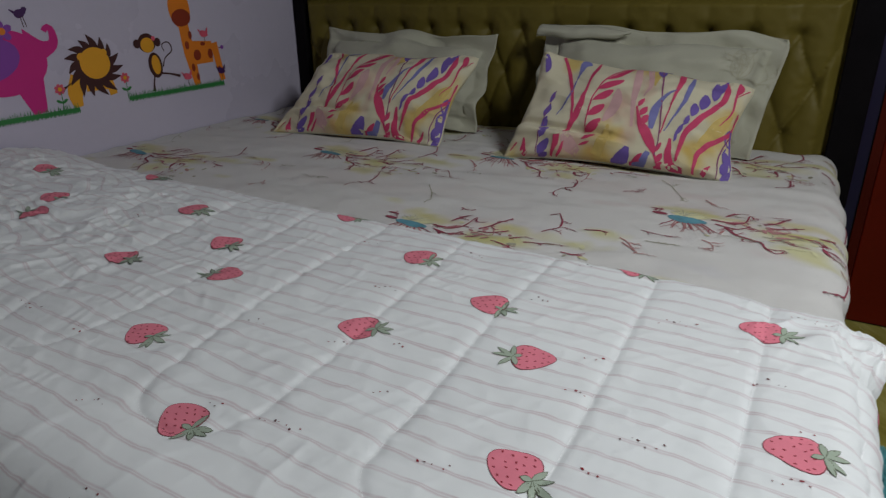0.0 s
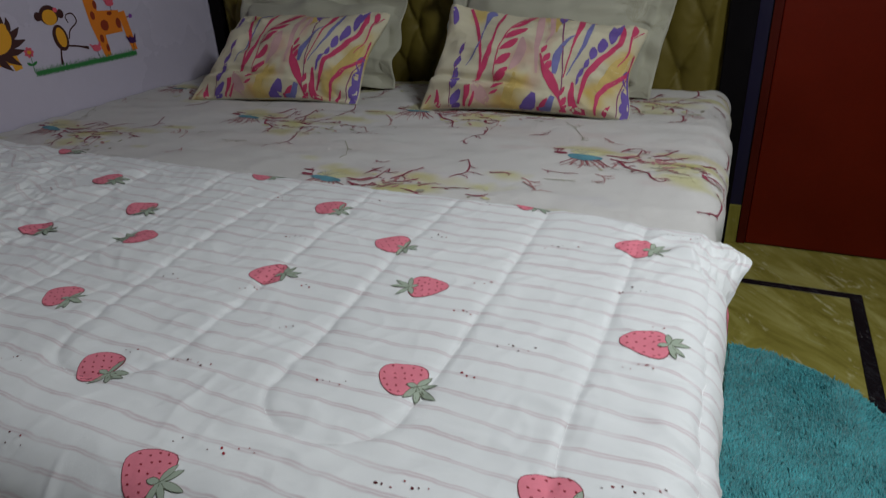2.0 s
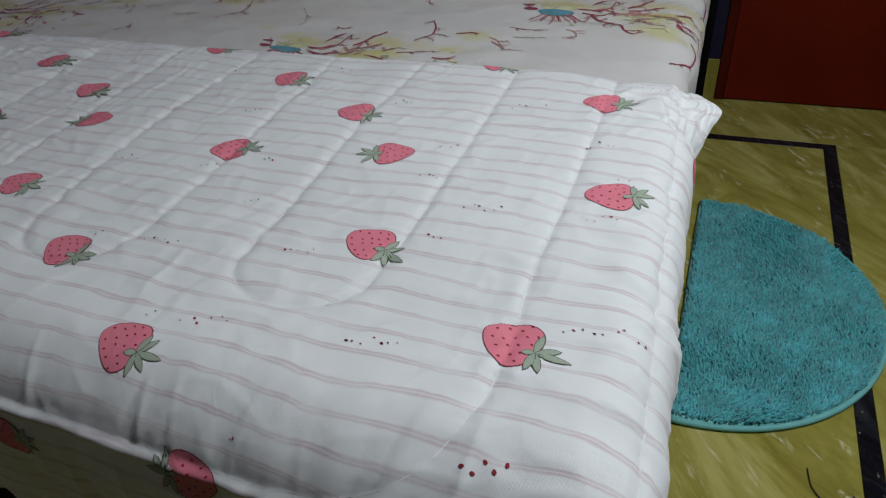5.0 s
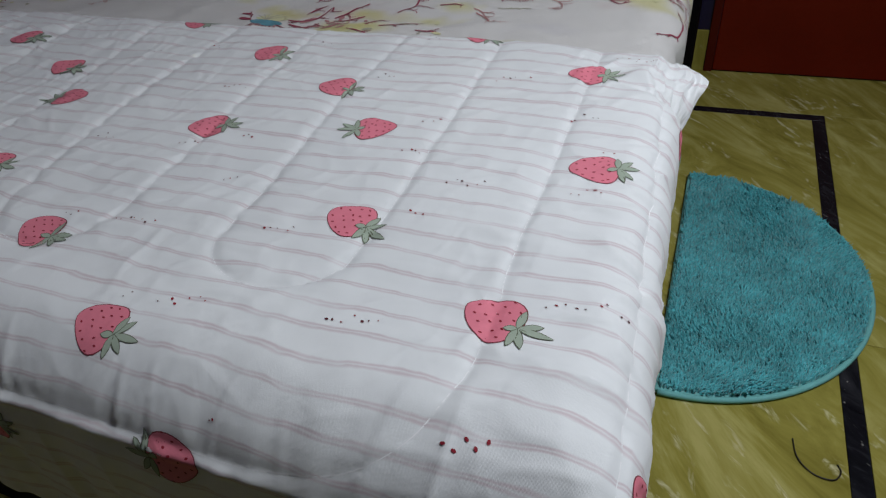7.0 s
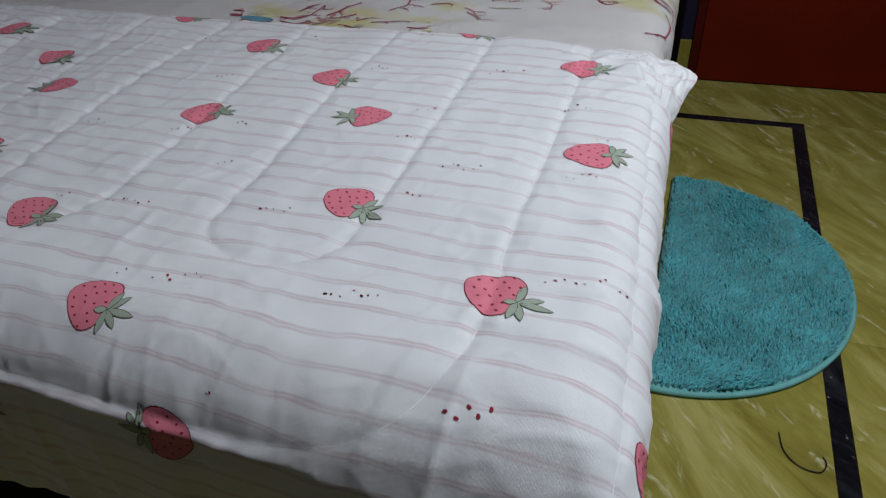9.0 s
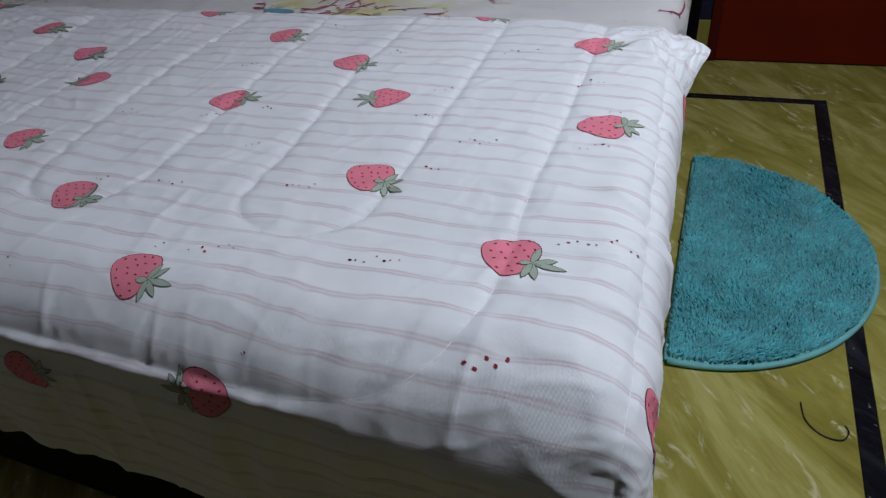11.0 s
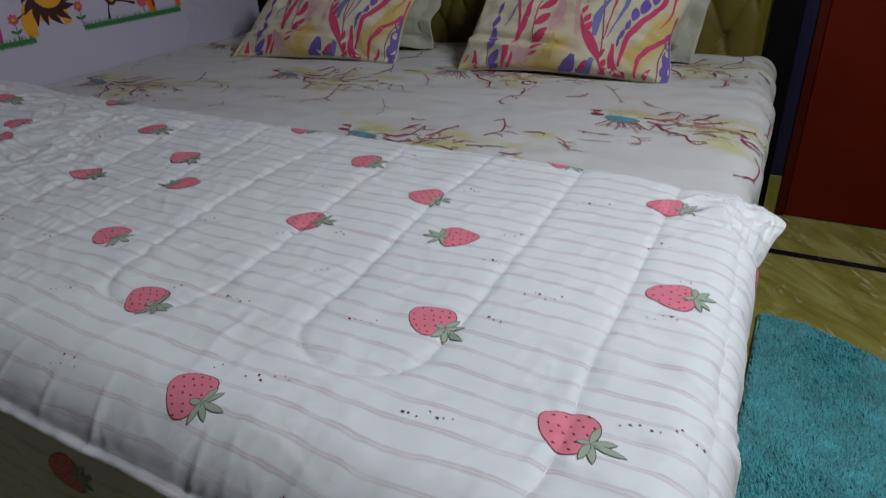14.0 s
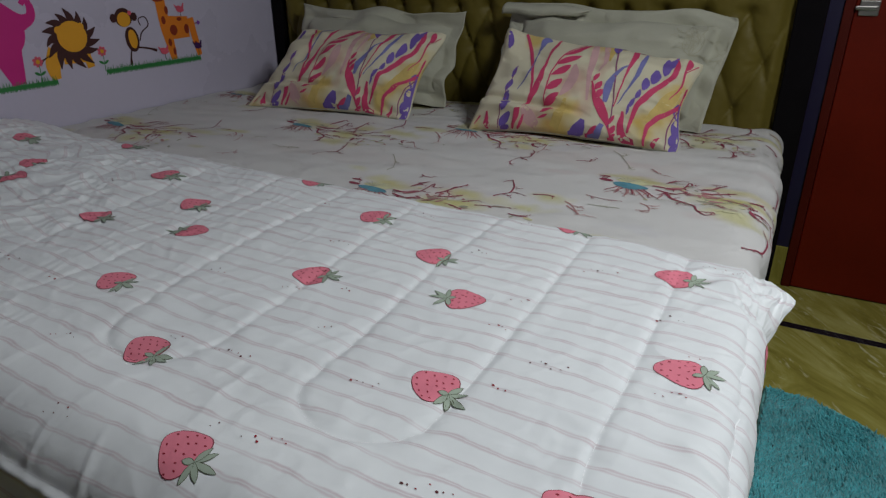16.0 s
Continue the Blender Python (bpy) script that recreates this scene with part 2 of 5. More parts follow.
def wave_noise(x, y, seed=0):
    """Smooth value noise in -1..1 on arrays."""
    x, y = np.asarray(x, float) + seed * 17.13, np.asarray(y, float) + seed * 9.71
    i, j = np.floor(x).astype(int), np.floor(y).astype(int)
    a, b = x - i, y - j
    a, b = a * a * (3 - 2 * a), b * b * (3 - 2 * b)
    g = lambda p, q: TABLE[p % 256, q % 256]
    top = g(i, j) * (1 - a) + g(i + 1, j) * a
    low = g(i, j + 1) * (1 - a) + g(i + 1, j + 1) * a
    return (top * (1 - b) + low * b) * 2 - 1


def step(lo, hi, x):
    k = np.clip((np.asarray(x, float) - lo) / (hi - lo), 0, 1)
    return k * k * (3 - 2 * k)


class Cloth:
    """A bent sheet on a regular grid of cloth coordinates, on which prints can be laid."""

    def __init__(self, u, v, places, sign=1):
        self.u, self.v, self.p, self.sign = u, v, places, sign
        du, dv = np.gradient(places, axis=0), np.gradient(places, axis=1)
        n = np.cross(du, dv) * sign
        self.n = n / np.maximum(np.linalg.norm(n, axis=2, keepdims=True), 1e-9)

    def push(self, d):
        return Cloth(self.u, self.v, self.p + self.n * d[..., None], self.sign)

    def at(self, u, v, off=0.0):
        fi = np.clip((u - self.u[0]) / (self.u[-1] - self.u[0]) * (len(self.u) - 1), 0, len(self.u) - 1.001)
        fj = np.clip((v - self.v[0]) / (self.v[-1] - self.v[0]) * (len(self.v) - 1), 0, len(self.v) - 1.001)
        i, j = int(fi), int(fj)
        a, b = fi - i, fj - j
        w = ((i, j, (1 - a) * (1 - b)), (i + 1, j, a * (1 - b)), (i, j + 1, (1 - a) * b), (i + 1, j + 1, a * b))
        p = sum(self.p[s, t] * k for s, t, k in w)
        n = sum(self.n[s, t] * k for s, t, k in w)
        return p + n * off

    def faces(self, flip=False, base=0):
        nu, nv = len(self.u), len(self.v)
        i, j = np.meshgrid(np.arange(nu - 1), np.arange(nv - 1), indexing="ij")
        a = (i * nv + j).ravel() + base
        f = np.stack([a, a + nv, a + nv + 1, a + 1], 1)
        return (f[:, ::-1] if flip != (self.sign < 0) else f).tolist()

    def mesh(self, name, mats, parent=None, label="", dye=None, shift=None):
        ob = raw(name, self.p.reshape(-1, 3), self.faces(), mats, parent, label)
        me = ob.data
        uu, vv = np.meshgrid(self.u, self.v, indexing="ij")
        if shift is not None:
            vv = vv + shift
        flat = np.stack([uu.ravel(), vv.ravel()], 1)
        loops = np.empty(len(me.loops), dtype=np.int32)
        me.loops.foreach_get("vertex_index", loops)
        me.uv_layers.new(name="UVMap").data.foreach_set("uv", flat[loops].ravel())
        if dye is not None:
            me.color_attributes.new("dye", "FLOAT_COLOR", "POINT").data.foreach_set("color", np.concatenate([dye.reshape(-1, 3), np.ones((dye.size // 3, 1))], 1).ravel())
        return ob


class Print:
    """Thin printed shapes on a cloth, gathered into one mesh with a material for each ink."""

    def __init__(self, place, lift=1.0):
        self.place, self.lift, self.verts, self.faces, self.inks, self.mats, self.starts = place, lift, [], [], [], [], []

    def ink(self, m):
        if m not in self.mats:
            self.mats.append(m)
        return self.mats.index(m)

    def fan(self, outline, centre, m, off, rings=3):
        k, n, base = self.ink(m), len(outline), len(self.verts)
        self.starts.append(len(self.faces))
        self.verts.append(self.place(*centre, off * self.lift))
        for r in range(1, rings + 1):
            for x, y in outline:
                f = r / rings
                self.verts.append(self.place(centre[0] + (x - centre[0]) * f, centre[1] + (y - centre[1]) * f, off * self.lift))
        for i in range(n):
            j = (i + 1) % n
            self.faces.append((base, base + 1 + i, base + 1 + j))
            for r in range(rings - 1):
                a, b = base + 1 + r * n, base + 1 + (r + 1) * n
                self.faces.append((a + i, b + i, b + j, a + j))
        self.inks += [k] * (len(self.faces) - len(self.inks))

    def band(self, left, right, m, off):
        k, base = self.ink(m), len(self.verts)
        self.starts.append(len(self.faces))
        for a, b in zip(left, right):
            mid = ((a[0] + b[0]) / 2, (a[1] + b[1]) / 2)
            self.verts += [self.place(*a, off * self.lift), self.place(*mid, off * self.lift), self.place(*b, off * self.lift)]
        for i in range(len(left) - 1):
            p = base + 3 * i
            self.faces += [(p, p + 1, p + 4, p + 3), (p + 1, p + 2, p + 5, p + 4)]
        self.inks += [k] * (len(self.faces) - len(self.inks))

    def ribbon(self, points, widths, m, off, step_len=0.008):
        pts = curve_points(points, step_len)
        n = len(pts)
        d = np.gradient(pts, axis=0)
        d /= np.maximum(np.linalg.norm(d, axis=1, keepdims=True), 1e-9)
        side = np.stack([-d[:, 1], d[:, 0]], 1)
        if len(widths) == 3 and widths[1] > 1.4 * max(widths[0], widths[2]):  # a full, rounded leaflet
            a, m_w, c = widths
            m_w *= 1.25
            widths = (a, 0.62 * m_w, 0.90 * m_w, m_w, 0.94 * m_w, 0.72 * m_w, c)
        w = np.interp(np.linspace(0, 1, n), np.linspace(0, 1, len(widths)), widths)[:, None] / 2
        self.band((pts + side * w).tolist(), (pts - side * w).tolist(), m, off)
        return pts, side

    def blob(self, x, y, a, b, angle, m, off, n=14, egg=0.0, rings=2, point=0.0):
        c, s = math.cos(radians(angle)), math.sin(radians(angle))
        out = []
        for k in range(n):
            t = 2 * math.pi * k / n
            p, q = a * math.cos(t), b * math.sin(t) * (1 - egg * math.cos(t)) * abs(math.sin(t)) ** point
            out.append((x + p * c - q * s, y + p * s + q * c))
        self.fan(out, (x, y), m, off, rings)
        return out

    def done(self, name, parent, label=""):
        v = np.array(self.verts)
        f = [q[::-1] for q in self.faces] if self.flip() else self.faces
        return raw(name, v, f, self.mats, parent, label, self.inks)

    def flip(self):
        return False


def curve_points(points, step_len):
    """Even points on a smooth line through the given ones."""
    p = np.array(points, float)
    if len(p) > 2:
        q = np.vstack([2 * p[0] - p[1], p, 2 * p[-1] - p[-2]])
        fine = []
        for i in range(1, len(q) - 2):
            t = np.linspace(0, 1, 12, endpoint=False)[:, None]
            a, b, c, d = q[i - 1], q[i], q[i + 1], q[i + 2]
            fine.append(0.5 * (2 * b + (c - a) * t + (2 * a - 5 * b + 4 * c - d) * t**2 + (3 * b - a - 3 * c + d) * t**3))
        p = np.vstack(fine + [p[-1:]])
    s = np.r_[0, np.cumsum(np.linalg.norm(np.diff(p, axis=0), axis=1))]
    n = max(3, int(s[-1] / step_len) + 1)
    t = np.linspace(0, s[-1], n)
    return np.stack([np.interp(t, s, p[:, k]) for k in range(p.shape[1])], 1)


def tube(points, radius, name, material, parent=None, label="", sides=6, closed_ends=True):
    """A round rod along a line of places."""
    pts = np.array(points, float)
    d = np.gradient(pts, axis=0)
    d /= np.linalg.norm(d, axis=1, keepdims=True)
    verts, faces = [], []
    for p, t in zip(pts, d):
        a = np.cross(t, (0.31, 0.2, 0.93))
        a /= np.linalg.norm(a)
        b = np.cross(t, a)
        verts += [p + radius * (a * math.cos(k) + b * math.sin(k)) for k in np.arange(sides) * 2 * math.pi / sides]
    for i in range(len(pts) - 1):
        for k in range(sides):
            l = (k + 1) % sides
            faces.append((i * sides + k, i * sides + l, (i + 1) * sides + l, (i + 1) * sides + k))
    if closed_ends:
        faces += [tuple(range(sides))[::-1], tuple(range(len(verts) - sides, len(verts)))]
    return raw(name, verts, faces, [material], parent, label)


def bent(s, edge, r):
    """Along a top and over a rounded edge: how far out, and how far down."""
    a = np.clip((s - edge) / r, 0, math.pi / 2)
    past = np.maximum(s - edge - r * math.pi / 2, 0)
    return np.minimum(s, edge) + r * np.sin(a), -(r - r * np.cos(a)) - past


# ---- the room ----
FRONT = 0.13  # face of the headboard wall
EAST, SOUTH, TOP = 2.62, -3.60, 2.75
DOOR_X0, DOOR_X1, DOOR_H = 1.924, 2.58, 2.08


def structure(name, bm, material, label):
    return tagged(part(name, bm, material), label, kind="structure")


structure("wall_west", slab(-0.12, 0.0, SOUTH, FRONT + 0.12, 0, TOP), M_WALL, "glossy pale lilac painted wall beside the bed")
wall = slab(0.0, DOOR_X0, FRONT, FRONT + 0.12, 0, TOP)
slab(DOOR_X1, EAST, FRONT, FRONT + 0.12, 0, TOP, bm=wall)
slab(DOOR_X0, DOOR_X1, FRONT, FRONT + 0.12, DOOR_H, TOP, bm=wall)
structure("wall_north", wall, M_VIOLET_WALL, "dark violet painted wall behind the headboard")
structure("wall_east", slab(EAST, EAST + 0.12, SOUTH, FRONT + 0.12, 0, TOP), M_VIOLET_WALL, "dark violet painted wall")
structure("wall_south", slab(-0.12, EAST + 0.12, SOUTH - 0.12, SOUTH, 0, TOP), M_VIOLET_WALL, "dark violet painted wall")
structure("ceiling", slab(-0.12, EAST + 0.12, SOUTH - 0.12, FRONT + 0.12, TOP, TOP + 0.1), M_CEIL, "plain white painted ceiling")
structure("baseboard", slab(0.0, DOOR_X0 - 0.002, FRONT - 0.008, FRONT - 0.0005, 0.0, 0.13, 0.002), M_FLOOR, "olive green marble skirting along the violet wall")

door = tagged(empty("door_1", (DOOR_X0, FRONT, 0)), "closed dark maroon varnished wooden door", kind="structure")


def under(ob, parent):
    """Keeps a part where it was built when its thing stands elsewhere than at the origin."""
    ob.parent = parent
    ob.matrix_parent_inverse = Matrix.Translation(parent.location).inverted()
    return ob


# left strip is added: its darker colour stands for the shaded gap
under(part("door_frame", slab(DOOR_X0, 1.948, FRONT - 0.009, FRONT + 0.10, 0, DOOR_H, 0.001), M_RED_SHADE), door)
under(part("door_frame", slab(DOOR_X1 - 0.03, DOOR_X1, FRONT - 0.012, FRONT + 0.10, 0, DOOR_H, 0.004), M_RED_SHADE), door)
under(part("door_frame", slab(1.946, DOOR_X1 - 0.03, FRONT - 0.012, FRONT + 0.10, DOOR_H - 0.03, DOOR_H, 0.004), M_RED_SHADE), door)
leaf = under(part("door_leaf", slab(1.949, DOOR_X1 - 0.033, FRONT - 0.006, FRONT + 0.034, 0.004, DOOR_H - 0.033, 0.003), M_RED), door)
latch = slab(1.958, 2.004, FRONT - 0.012, FRONT - 0.0065, 0.812, 0.85, 0.002)
latch_plate = under(part("latch_plate", latch, M_STEEL, label="small brushed steel latch plate"), door)
bolt = slab(1.948, 2.0, FRONT - 0.02, FRONT - 0.0125, 0.826, 0.837, 0.003)
under(part("bolt", bolt, M_STEEL), door)


# ---- floor ----
floor = tagged(part("floor", slab(-0.12, EAST + 0.12, SOUTH - 0.12, FRONT + 0.12, -0.1, -0.006), M_JOINT), "olive green veined marble floor with black inlaid border", kind="structure")
STRIP_X, STRIP_Y, STRIP = 2.222, -0.152, 0.032


def stone_mesh(name, w, d, material):
    bm = slab(0, w, 0, d, -0.02, 0.0, 0.0004, segments=1)
    me = bpy.data.meshes.new(name)
    bm.to_mesh(me)
    bm.free()
    me.materials.append(material)
    return me


def pave(x0, x1, y0, y1, size_x, size_y, name, material):
    """Stones from x0 to x1 and y0 to y1, with hairline joints."""
    nx, ny = max(1, round((x1 - x0) / size_x)), max(1, round((y1 - y0) / size_y))
    w, d = (x1 - x0) / nx, (y1 - y0) / ny
    me = stone_mesh(name, w - 0.0008, d - 0.0008, material)
    for i in range(nx):
        for j in range(ny):
            ob = new(name, me)
            ob.location = (x0 + i * w, y0 + j * d, 0.0)
            ob.parent = floor


pave(0.0, STRIP_X, SOUTH, STRIP_Y, 0.74, 0.86, "marble_slab", M_FLOOR)
pave(0.0, EAST, STRIP_Y + STRIP, FRONT, 0.85, 0.25, "marble_slab", M_FLOOR)
pave(STRIP_X + STRIP, EAST, SOUTH, STRIP_Y + STRIP, 0.37, 0.93, "marble_slab", M_FLOOR)
pave(0.0, STRIP_X + STRIP, STRIP_Y, STRIP_Y + STRIP, 0.75, 0.032, "black_strip", M_BLACKSTONE)
pave(STRIP_X, STRIP_X + STRIP, SOUTH, STRIP_Y, 0.032, 0.87, "black_strip", M_BLACKSTONE)


# ---- short tube lamp on the east wall ----
tube_lamp = tagged(empty("tube_light", LAMP_AT), "lit white tube lamp on the wall", "lamp")
under(part("housing", slab(EAST - 0.045, EAST - 0.001, LAMP_AT[1] - 0.31, LAMP_AT[1] + 0.31, LAMP_AT[2] - 0.03, LAMP_AT[2] + 0.03, 0.006), M_WHITE_METAL), tube_lamp)
under(tube([(EAST - 0.056, LAMP_AT[1] + k * 0.28, LAMP_AT[2]) for k in np.linspace(-1, 1, 9)], 0.010, "tube", M_TUBE, sides=10), tube_lamp)


# ---- the bed ----
bed = tagged(empty("bed", (0.93, -0.85, 0)), "double bed with black frame and tufted olive headboard", "bed")
for x0, x1, y0, y1, z0, z1, nm in (
    (0.03, 1.835, -1.74, 0.02, 0.10, 0.30, "base"),
    (0.02, 1.845, -1.735, -1.71, 0.05, 0.33, "foot_rail"),
    (1.82, 1.845, -1.74, 0.02, 0.05, 0.33, "side_rail"),
    (0.012, 0.03, -1.74, 0.02, 0.05, 0.33, "side_rail"),
    (0.005, 0.056, -0.012, 0.12, 0.0, 0.985, "post"),
    (1.815, 1.888, -0.012, 0.12, 0.0, 0.985, "post"),
    (0.056, 1.815, -0.012, 0.12, 0.917, 0.985, "top_rail"),
    (0.056, 1.815, 0.055, 0.12, 0.10, 0.917, "backboard"),
    (0.05, 0.12, -1.74, -1.67, 0.0, 0.10, "leg"),
    (1.74, 1.81, -1.74, -1.67, 0.0, 0.10, "leg"),
):
    under(part(nm, slab(x0, x1, y0, y1, z0, z1, 0.004), M_BLACKWOOD), bed)

# tufted panel
TUFT_X, TUFT_Z, ROW = 0.11, 0.255, 0.82
hx, hz = np.linspace(0.056, 1.815, 330), np.linspace(0.40, 0.916, 114)
gx, gz = np.meshgrid(hx, hz, indexing="ij")
wx = gx + 0.006 * wave_noise(gx * 14, gz * 16, 77)
p_, q_ = (wx - 0.382) / TUFT_X + (gz - ROW) / TUFT_Z, (wx - 0.382) / TUFT_X - (gz - ROW) / TUFT_Z
diamond = np.sqrt(np.abs(np.sin(np.pi * p_)) * np.abs(np.sin(np.pi * q_)) + 1e-4)
pleat = np.sqrt(np.abs(np.sin(np.pi * (gx - 0.382) / TUFT_X)) + 0.05)
above = step(ROW - 0.005, ROW + 0.035, gz)
row_z = np.round((ROW - gz) / (TUFT_Z / 2))
near_x = gx - 0.382 - 0.5 * TUFT_X * np.mod(row_z, 2)
near_x -= np.round(near_x / TUFT_X) * TUFT_X
to_button = np.hypot(near_x, gz - (ROW - row_z * TUFT_Z / 2))
dimple = 1 - np.exp(-((to_button / 0.020) ** 1.3))
ray = 0.10 * np.sin(9 * np.arctan2(gz - (ROW - row_z * TUFT_Z / 2), near_x)) * np.exp(-to_button / 0.022)
diamond = 0.60 * diamond**0.6 + 0.36 * dimple + 0.7 * ray * dimple
deep = 0.034 * (diamond * (1 - above) + (0.22 * pleat + 0.74) * above)
rim = np.minimum(step(0, 0.035, gx - 0.056), np.minimum(step(0, 0.035, 1.815 - gx), step(0, 0.03, 0.916 - gz)))
deep = deep * rim + 0.0015 * wave_noise(gx * 30, gz * 30) + 0.001 * wave_noise(gx * 70, gz * 70, 3)
panel = Cloth(hx, hz, np.stack([gx, 0.012 - deep, gz], 2))
ob = panel.mesh("tufted_panel", [M_OLIVE], None, "olive leatherette panel with deep diamond tufting")
under(ob, bed)
bm0 = bmesh.new()
bmesh.ops.create_uvsphere(bm0, u_segments=10, v_segments=6, radius=0.007)
for v in bm0.verts:
    v.co.y *= 0.5
button_mesh = bpy.data.meshes.new("button")
bm0.to_mesh(button_mesh)
bm0.free()
button_mesh.materials.append(M_OLIVE)
button_mesh.shade_smooth()
for row in range(4):
    z = ROW - row * TUFT_Z / 2
    for k in range(-4, 16):
        x = 0.382 + (k + 0.5 * (row % 2)) * TUFT_X
        if 0.075 < x < 1.80 and z > 0.46:
            b = new("button", button_mesh)
            b.location = (x, 0.009, z)
            under(b, bed)

# mattress
mattress = tagged(part("mattress", slab(0.012, 1.845, -1.76, -0.008, 0.304, 0.508, 0.045, segments=5), plain("mattress_ticking", (0.7, 0.68, 0.64), 0.85), smooth=True), "thick mattress on the black bed frame", "mattress")


# ---- fitted bed sheet ----
SHEET_Z = 0.519
su, sv = np.linspace(0.006, 2.06, 300), np.linspace(0.0, 1.30, 190)
gu, gv = np.meshgrid(su, sv, indexing="ij")
ox, oz = bent(gu, 1.795, 0.058)
out = step(1.74, 1.86, gu)
edge_wave = 0.028 * step(0.0, 0.5, gv) + 0.006 * wave_noise(gv * 7, gu * 0, 4)
drop = np.clip(-oz - 0.05, 0, 1)
places = np.stack([ox + out * (edge_wave - 0.16 * drop * drop / 0.2), -0.012 - gv, SHEET_Z + oz], 2)
head = 0.02 * (1 - step(0.0, 0.06, gv)) * 1.0
places[..., 2] -= head * 0.4 * (1 - out)
sheet_cloth = Cloth(su, sv, places, -1)
folds = 0.0044 * wave_noise(gu * 4, gv * 9) + 0.0022 * (1 - 2 * np.abs(wave_noise(gu * 3 + gv * 2, gv * 11 - gu * 2, 44))) + 0.0034 * wave_noise(gu * 9 + gv * 5, gv * 24, 2) + 0.0012 * wave_noise(gu * 24, gv * 30, 5)
folds += 0.003 * np.exp(-((gv - 0.62 + 0.05 * gu - 0.012 * wave_noise(gu * 5, gu * 0, 8)) / 0.012) ** 2) * step(0.6, 0.8, gu) * step(1.5, 1.2, gu)
folds += 0.0022 * (0.4 - np.sqrt(np.abs(wave_noise(gu * 5 - gv * 4, gv * 8 + gu * 3, 71)) + 0.01)) + 0.0014 * (0.4 - np.sqrt(np.abs(wave_noise(gu * 11 + gv * 9, gv * 15 - gu * 6, 72)) + 0.01))
folds += 0.004 * np.exp(-((gv - 0.46 - 0.02 * gu) / 0.014) ** 2) * step(0.45, 0.6, gu) * step(1.15, 0.9, gu)
side_folds = 0.005 * wave_noise(gv * 26, gu * 3, 9) * step(1.82, 1.95, gu)
sheet_cloth = sheet_cloth.push(folds + side_folds)

MOTIFS = ((1.60, -0.69), (0.62, -0.585), (1.128, -0.953), (1.075, -0.425), (0.115, -0.83), (1.50, -0.20), (0.10, -0.33), (0.60, -0.10))
dye = np.ones((*gu.shape, 3))


def blot(dye, x, y, a, b, colour, gx, gy, strength=0.8, seed=0):
    ragged = 0.45 * wave_noise(gx * 22, gy * 22, seed) + 0.3 * wave_noise(gx * 50, gy * 50, seed + 1)
    f = strength * np.clip(1.25 - np.sqrt(((gx - x) / a) ** 2 + ((gy - y) / b) ** 2) + ragged, 0, 1)[..., None]
    dye *= 1 - f * (1 - np.array(colour))


YELLOW = (0.91, 0.89, 0.52)
gy_world = -0.012 - gv
for k, (mx, my) in enumerate(MOTIFS):
    for dx, dy, a, b in ((-0.02, 0.055, 0.04, 0.022), (0.04, 0.04, 0.04, 0.018), (0.16, -0.03, 0.04, 0.022), (0.19, -0.09, 0.04, 0.030), (0.22, -0.006, 0.05, 0.020), (0.195, 0.06, 0.04, 0.018), (0.31, 0.05, 0.06, 0.022), (0.36, 0.115, 0.04, 0.016), (0.168, 0.0, 0.05, 0.016)):
        blot(dye, mx + dx, my + dy, a * 1.15, b * 1.25, YELLOW, gu, gy_world, 1.0, k + dx)
    blot(dye, mx + 0.1, my + 0.06, 0.16, 0.05, (0.96, 0.86, 0.85), gu, gy_world, 0.5, k + 20)
blot(dye, 0.9, -0.75, 0.3, 0.08, (0.97, 0.90, 0.89), gu, gy_world, 0.5, 31)
blot(dye, 1.45, -0.55, 0.3, 0.08, (0.97, 0.90, 0.89), gu, gy_world, 0.5, 33)
tints = random.Random(9)
for k in range(26):
    blot(dye, tints.uniform(0.05, 1.85), tints.uniform(-1.05, -0.05), tints.uniform(0.02, 0.06), tints.uniform(0.012, 0.03), tints.choice((YELLOW, YELLOW, (0.95, 0.86, 0.86), (0.9, 0.9, 0.95))), gu, gy_world, 0.6, 50 + k)
bed_sheet = sheet_cloth.mesh("bed_sheet", [M_SHEET], dye=dye)
tagged(bed_sheet, "pale cream bed sheet printed with coral sprigs", "bed sheet")
rnd = random.Random(4)


def sheet_place(x, y, off):
    return sheet_cloth.at(x, -0.012 - y, off)


def sprig(pr, x, y, angle, length, width, depth, m):
    """A bare forking twig."""
    pts, a = [(x, y)], angle
    n = 4
    for _ in range(n):
        a += rnd.uniform(-34, 34)
        x, y = x + length / n * math.cos(radians(a)), y + length / n * math.sin(radians(a)) * 0.85
        pts.append((x, y))
        if depth and rnd.random() < 0.85:
            sprig(pr, x, y, a + rnd.choice((-1, 1)) * rnd.uniform(30, 70), length * rnd.uniform(0.3, 0.55), width * 0.7, depth - 1, m)
    pr.ribbon(pts, (width, width * 0.85, width * 0.35), m, 0.0012, 0.006)


